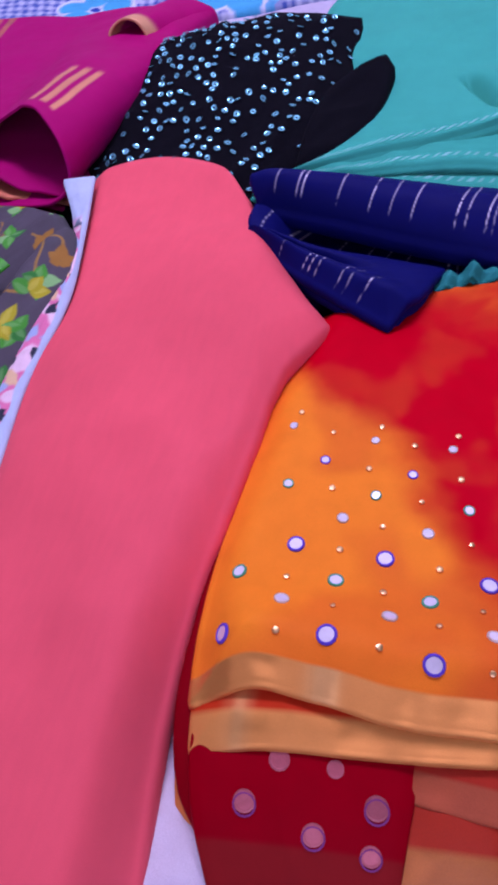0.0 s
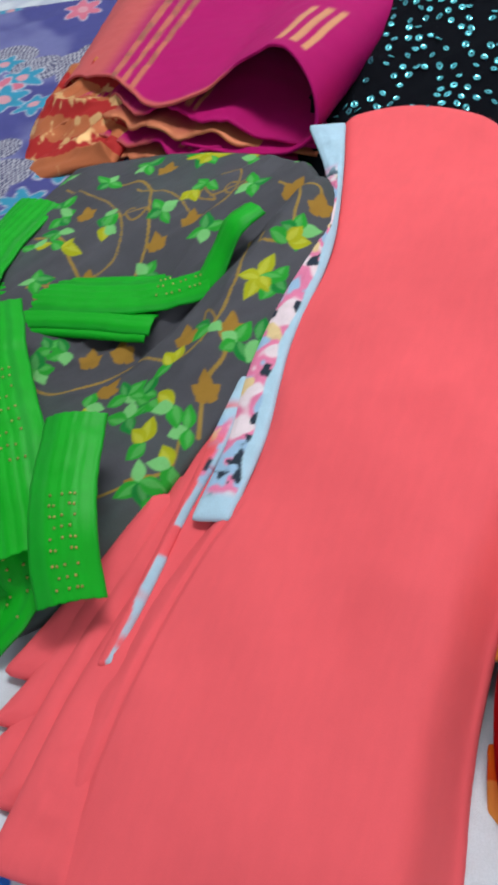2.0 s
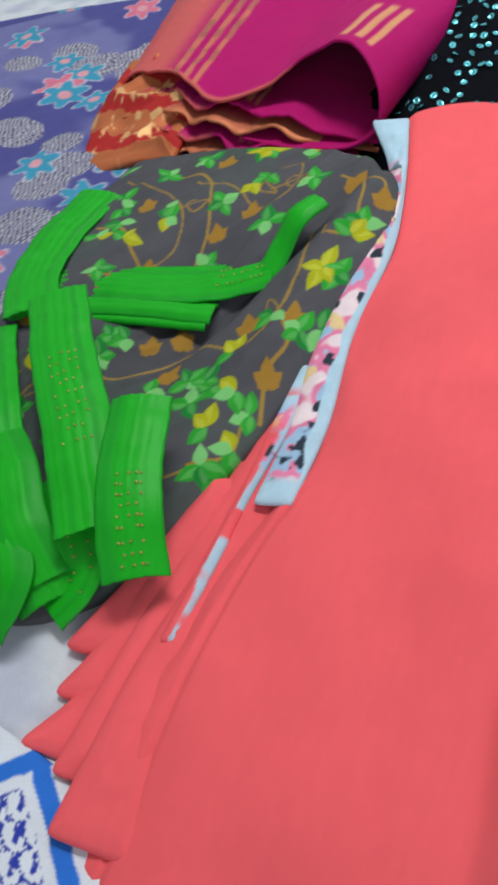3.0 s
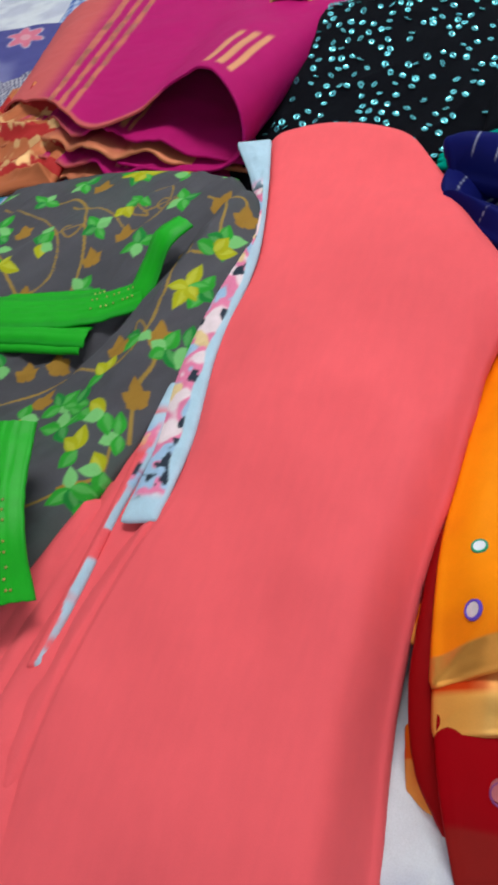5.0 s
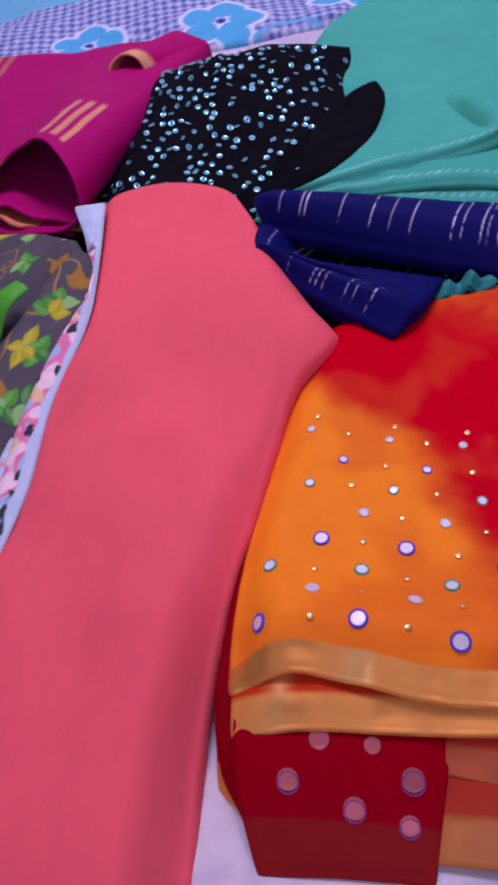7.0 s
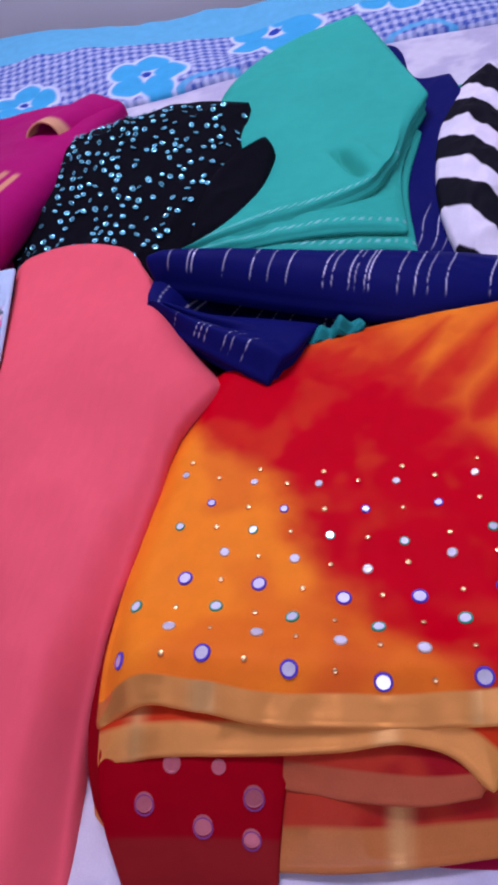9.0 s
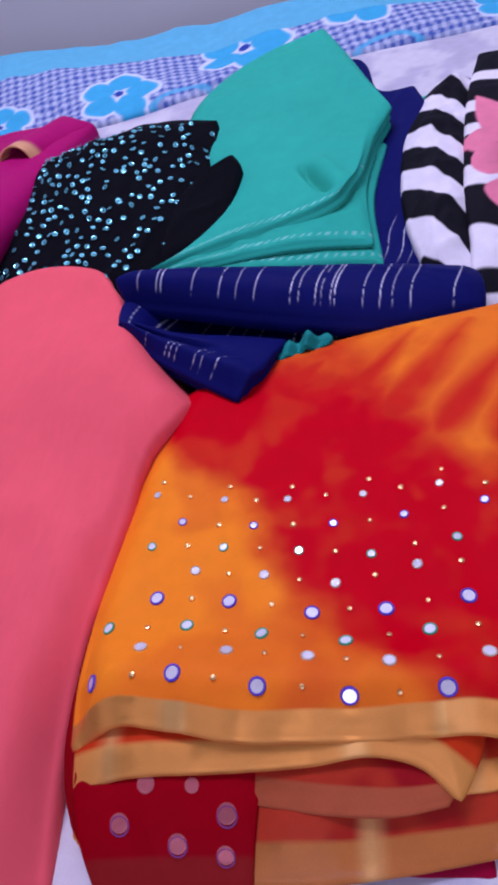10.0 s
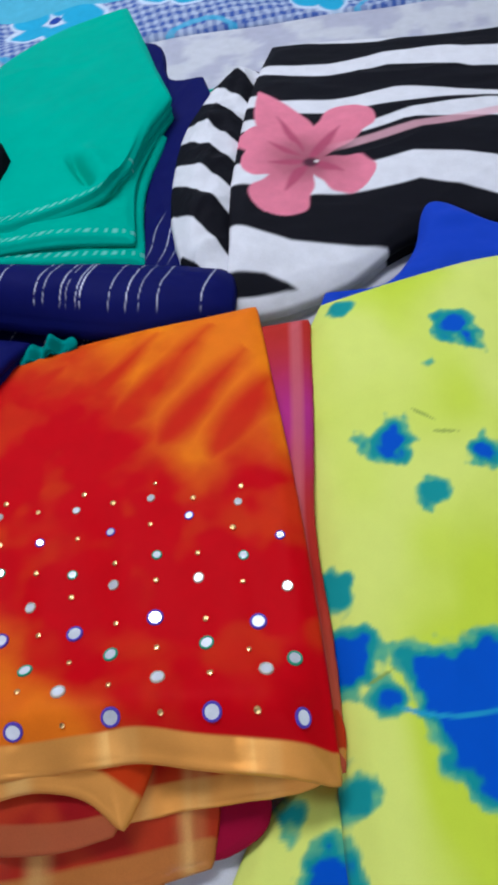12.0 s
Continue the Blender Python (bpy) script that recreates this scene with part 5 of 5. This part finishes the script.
# rows from the gold edge upwards: radius, ring, then the mirrors along the row
ROWS = [
    (0.0064, "v", (-0.062, 0.0, 0.059, 0.1205, 0.183, 0.246, 0.302), (-0.005, 0.0, -0.007, -0.011, -0.0065, -0.005, -0.009)),
    (0.0050, "w", (-0.031, 0.033, 0.092, 0.1465, 0.210, 0.279), (0.023, 0.020, 0.0135, 0.011, 0.0175, 0.019)),
    (0.0053, "g", (-0.063, 0.0, 0.0565, 0.1185, 0.1755, 0.240, 0.298), (0.041, 0.043, 0.0355, 0.030, 0.0375, 0.042, 0.027)),
    (0.0061, "v", (-0.030, 0.029, 0.093, 0.1465, 0.2035, 0.275), (0.068, 0.065, 0.055, 0.057, 0.064, 0.056)),
    (0.0042, "w", (-0.003, 0.054, 0.1085, 0.1695, 0.234, 0.296), (0.092, 0.086, 0.0795, 0.0915, 0.092, 0.079)),
    (0.0040, "g", (-0.044, 0.018, 0.0795, 0.137, 0.2005, 0.265), (0.116, 0.114, 0.109, 0.105, 0.1135, 0.108)),
    (0.0038, "v", (-0.020, 0.041, 0.107, 0.1635, 0.224, 0.292), (0.139, 0.133, 0.133, 0.1375, 0.144, 0.120)),
    (0.0034, "w", (-0.049, 0.013, 0.068, 0.1315, 0.1915, 0.261), (0.169, 0.161, 0.159, 0.162, 0.166, 0.155)),
]
for i, (r, ring, xs, ys) in enumerate(ROWS):
    for k, (x, y) in enumerate(zip(xs, ys)):
        set_mirror(orange_top, x, y, r * 0.88, ring)
        if k + 1 < len(xs):
            mx, my = (x + xs[k + 1]) / 2, (y + ys[k + 1]) / 2
            piece("gold_dot", dot, mirror_saree, on_surface(orange_top, mx, my), rng.uniform(0.0018, 0.0026))
        if i == 7 and x < 0.29:
            piece("gold_dot", dot, mirror_saree, on_surface(orange_top, x + 0.004, y + 0.0125), rng.uniform(0.0016, 0.0024))
for x, y, r in ((-0.037, -0.086, 0.0065), (-0.02, -0.062, 0.0062), (0.012, -0.060, 0.005), (0.004, -0.094, 0.0065), (0.036, -0.076, 0.0068), (0.035, -0.098, 0.006)):
    ob = piece("mirror", veiled, mirror_saree, on_surface(red_top, x, y, 0.0004), r)
    if y < -0.07:
        rim = new("stitched_ring", veiled_ring)
        rim.parent = ob
        rim.location = (0.05, -0.28, -0.04)

# ---- striped chiffon with a flower ----
STRIPES = (((0.95, 0.959, 0.940, 0.930, 0.959, 0.98), (0.89, 0.869, 0.868, 0.888, 0.88, 0.89)),
           ((0.86, 0.839, 0.832, 0.849, 0.821, 0.83), (0.80, 0.766, 0.766, 0.779, 0.753, 0.75)),
           ((0.765, 0.736, 0.732, 0.733, 0.741, 0.742), (0.73, 0.700, 0.690, 0.712, 0.735, 0.738)),
           ((0.70, 0.680, 0.672, 0.692, 0.686, 0.68), (0.625, 0.605, 0.610, 0.623, 0.592, 0.58)),
           ((0.582, 0.556, 0.562, 0.574, 0.524, 0.50), (0.512, 0.490, 0.486, 0.490, 0.480, 0.47)))


def stripe_paint_at(shift, period=0.13, slope=0.06):
    def paint(x, y, u, v):
        c = flat((0.76, 0.76, 0.80))(x, y, u, v)
        if shift == 0:
            dark = np.zeros(len(x))
            sway = 0.010 * (fbm(x * 9, y * 4, 120) - 0.5) + 0.004 * np.sin(x * 26)
            for top, base in STRIPES:
                hi, lo = (np.interp(x, (0.26, 0.32, 0.39, 0.47, 0.58, 0.8), e) + sway for e in (top, base))
                dark = np.maximum(dark, smooth(0.0015, -0.0015, y - hi) * smooth(-0.0015, 0.0015, y - lo))
            low = smooth(0.462, 0.456, y + 0.1 * np.abs(x - 0.36))
            wedge = smooth(0.0, 0.004, 0.452 - 0.5 * np.maximum(x - 0.29, 0) - y) * smooth(0.0, 0.004, y - 0.415 - 0.25 * np.maximum(x - 0.26, 0))
            dark = dark * (1 - low) + wedge * low
        else:
            f = np.mod((y - 0.582 + shift + 0.014 * np.sin(x * 21 + 1) + 0.035 * (fbm(x * 8, y * 5, 120) - 0.5) + slope * (x - 0.4)) / period, 1)
            dark = smooth(0.44, 0.455, f) * smooth(0.998, 0.985, f)
        c[:, :3] = blend(c[:, :3], (0.005, 0.005, 0.009), dark)
        if shift == 0:
            for a, length, width in ((108, 0.178, 0.034), (57, 0.134, 0.040), (141, 0.100, 0.034), (-34, 0.082, 0.042), (-118, 0.108, 0.042), (182, 0.080, 0.034)):
                m = leaf_mask(x, y, 0.347, 0.627, length, width, a, 0.002) if a == 108 else petal_mask(x, y, 0.347, 0.627, length, width, a, 0.002)
                shade = 0.58 + 0.56 * smooth(0.0, 0.08, np.hypot(x - 0.347, y - 0.627)) - 0.2 * fbm(x * 40, y * 40, 9)
                c[:, :3] = blend(c[:, :3], np.array((0.76, 0.21, 0.30)) * shade[:, None], m)
                vein = leaf_mask(x, y, 0.347, 0.627, length * 0.6, width * 0.16, a, 0.003)
                c[:, :3] = blend(c[:, :3], (0.42, 0.06, 0.13), vein * 0.8)
            tail = smooth(0.011, 0.006, np.abs(y - 0.66 - 0.25 * (x - 0.42))) * smooth(0.36, 0.42, x)
            c[:, :3] = blend(c[:, :3], (0.78, 0.42, 0.48), tail * 0.7)
            c[:, :3] = blend(c[:, :3], (0.08, 0.02, 0.04), disc_mask(x, y, 0.350, 0.624, 0.009, 0.004))
            c[:, :3] = blend(c[:, :3], (0.7, 0.6, 0.6), disc_mask(x, y, 0.357, 0.625, 0.003, 0.001))
        return c
    return paint


striped = thing("striped_chiffon_cloth", (0.45, 0.68, BED), "folded black and white striped chiffon with a pink flower", "cloth")
cloth("top_layer", striped, CHIFFON, [(0.245, 0.398, 0.014), (0.30, 0.415, 0.006), (0.37, 0.445, 0.008), (0.45, 0.50, 0.024), (0.58, 0.51, 0.03), (0.85, 0.5, 0.03)],
      [(0.317, 0.952, 0.044), (0.40, 0.955, 0.044), (0.56, 0.945, 0.044), (0.85, 0.99, 0.04)],
      [(0.245, 0.398, 0.014), (0.255, 0.47, 0.034), (0.257, 0.565, 0.046), (0.266, 0.66, 0.050), (0.286, 0.81, 0.050), (0.317, 0.952, 0.044)],
      [(0.85, 0.5, 0.03), (0.85, 1.0, 0.04)], stripe_paint_at(0), step=0.0022, thick=0.045, layers=3, edge=0.005, wrinkle=(0.0035, 9, 5, 2.5), seed=121)
cloth("side_fold", striped, CHIFFON, [(0.226, 0.430, 0.012), (0.256, 0.42, 0.010)], [(0.253, 0.888, 0.04), (0.305, 0.88, 0.036)],
      [(0.226, 0.430, 0.012), (0.205, 0.47, 0.03), (0.190, 0.54, 0.04), (0.188, 0.62, 0.042), (0.199, 0.73, 0.044), (0.219, 0.812, 0.044), (0.253, 0.888, 0.04)],
      [(0.256, 0.42, 0.010), (0.262, 0.56, 0.036), (0.276, 0.7, 0.04), (0.305, 0.88, 0.036)], stripe_paint_at(0.03, 0.108, 0.65), step=0.0014, thick=0.04, layers=2, edge=0.006,
      wrinkle=(0.007, 20, 70, 2), seed=122, relief=lambda x, y, u, v: 0.008 * np.sin(np.pi * u))
cloth("under_layer", striped, CHIFFON, [(0.235, 0.385, -0.02), (0.34, 0.40, -0.025), (0.48, 0.49, -0.01), (0.8, 0.5, -0.01)], [(0.24, 0.6, 0.0), (0.8, 0.6, 0.0)],
      [(0.235, 0.385, -0.02), (0.24, 0.6, 0.0)], [(0.8, 0.5, -0.01), (0.8, 0.6, 0.0)], flat((0.62, 0.62, 0.68)), step=0.004, thick=0.02, wrinkle=(0.004, 18, 30, 2), seed=123)

# ---- lime cloth with blue splashes ----
SPLASHES = [(0.451, 0.318, 0.020, 1), (0.462, 0.302, 0.012, 1), (0.382, 0.203, 0.017, 1), (0.392, 0.192, 0.012, 1), (0.365, 0.207, 0.009, 0), (0.451, 0.187, 0.016, 1), (0.409, 0.152, 0.016, 0),
            (0.326, 0.083, 0.017, 0), (0.334, 0.037, 0.021, 1), (0.357, 0.008, 0.017, 1), (0.334, -0.047, 0.012, 0), (0.56, 0.22, 0.03, 1), (0.62, 0.1, 0.04, 1),
            (0.292, -0.050, 0.012, 0), (0.312, -0.088, 0.022, 1), (0.42, 0.276, 0.005, 0), (0.36, 0.36, 0.012, 0)]


def lime_paint(x, y, u, v):
    c = flat((0.74, 0.83, 0.17))(x, y, u, v)
    c[:, :3] = blend(c[:, :3], (0.60, 0.74, 0.045), smooth(0.42, 0.66, fbm(x * 8, y * 5, 140)))
    f = np.full(len(x), -9.0)
    core = np.full(len(x), -9.0)
    for cx, cy, r, blue in SPLASHES:
        k = (r - np.hypot((x - cx) * (0.8 + 0.5 * ((cx * 977) % 1)), (y - cy) * (0.8 + 0.5 * ((cy * 977) % 1)))) / 0.012
        f = np.maximum(f, k)
        if blue:
            core = np.maximum(core, k)
    # the large blue flower: flat above, ragged slope below
    big = np.minimum(np.minimum(0.046 - y, (y + 0.014 + 1.0 * (x - 0.358)) * 0.7), x - 0.366 - 0.25 * np.abs(y - 0.03)) / 0.012
    f, core = np.maximum(f, big), np.maximum(core, big)
    wob = 1.6 * (fbm(x * 42, y * 42, 141, 2) - 0.5) + 1.0 * (fbm(x * 120, y * 120, 143, 2) - 0.5)
    c[:, :3] = blend(c[:, :3], (0.12, 0.46, 0.25), smooth(-0.25, 0.12, f + wob))
    c[:, :3] = blend(c[:, :3], (0.01, 0.30, 0.30), smooth(0.1, 0.45, f + wob))
    c[:, :3] = blend(c[:, :3], (0.0, 0.085, 0.55), smooth(0.55, 1.0, core + wob))
    vein = smooth(0.0022, 0.0008, np.abs(y - 0.002 + 0.10 * (x - 0.36) - 0.004 * np.sin(x * 60))) * smooth(0.36, 0.37, x)
    c[:, :3] = blend(c[:, :3], (0.02, 0.34, 0.55), vein * 0.9)
    for cx, cy, a in ((0.405, 0.232, -40), (0.418, 0.208, -8), (0.345, 0.018, 25)):
        c[:, :3] = blend(c[:, :3], (0.25, 0.36, 0.06), leaf_mask(x, y, cx, cy, 0.022, 0.0014, a) * 0.8)
    return c


def lime_relief(x, y, u, v):
    return 0.010 * np.sin(np.pi * np.clip(u * 2.2, 0, 1)) + 0.004 * np.sin(y * 12 + x * 9)


lime = thing("lime_printed_cloth", (0.5, 0.1, BED), "folded lime yellow cloth with blue dye splashes and blue edge", "cloth")
cloth("top_layer", lime, CREPE, [(0.332, -0.3, -0.03), (0.5, -0.3, -0.02), (0.85, -0.3, -0.02)], [(0.345, 0.382, 0.032), (0.437, 0.395, 0.042), (0.513, 0.420, 0.044), (0.85, 0.47, 0.04)],
      [(0.332, -0.3, -0.03), (0.327, -0.09, -0.012), (0.323, 0.0, 0.004), (0.318, 0.10, 0.016), (0.318, 0.22, 0.024), (0.324, 0.33, 0.028), (0.345, 0.382, 0.032)],
      [(0.85, -0.3, -0.02), (0.85, 0.47, 0.04)], lime_paint, step=0.0018, thick=0.05, layers=3, edge=0.008, wrinkle=(0.003, 7, 70, 2), relief=lime_relief, seed=142)
cloth("lower_fold", lime, CREPE, [(0.232, -0.3, -0.036), (0.35, -0.3, -0.036)], [(0.296, -0.036, -0.022), (0.34, -0.03, -0.022)],
      [(0.232, -0.3, -0.036), (0.252, -0.092, -0.034), (0.268, -0.062, -0.03), (0.296, -0.036, -0.022)], [(0.35, -0.3, -0.036), (0.34, -0.03, -0.022)],
      lime_paint, step=0.0024, thick=0.012, edge=0.004, wrinkle=(0.004, 14, 70, 2), seed=144)


def blue_edge_paint(x, y, u, v):
    c = flat((0.006, 0.05, 0.50))(x, y, u, v)
    c[:, :3] = blend(c[:, :3], (0.65, 0.7, 0.75), smooth(0.45, 0.5, v) * smooth(0.58, 0.53, v) * smooth(0.5, 0.55, u))
    return c


cloth("blue_edge", lime, CREPE, [(0.340, 0.374, 0.024), (0.437, 0.388, 0.034), (0.513, 0.41, 0.036), (0.85, 0.46, 0.03)], [(0.352, 0.408, 0.024), (0.412, 0.412, 0.028), (0.45, 0.46, 0.034), (0.470, 0.512, 0.05), (0.53, 0.475, 0.046), (0.85, 0.53, 0.05)],
      [(0.340, 0.374, 0.024), (0.352, 0.408, 0.024)], [(0.85, 0.46, 0.03), (0.85, 0.53, 0.05)], blue_edge_paint, step=0.0025, thick=0.012, edge=0.003, wrinkle=(0.003, 25, 0, 2), seed=145, label="bright royal blue edging")
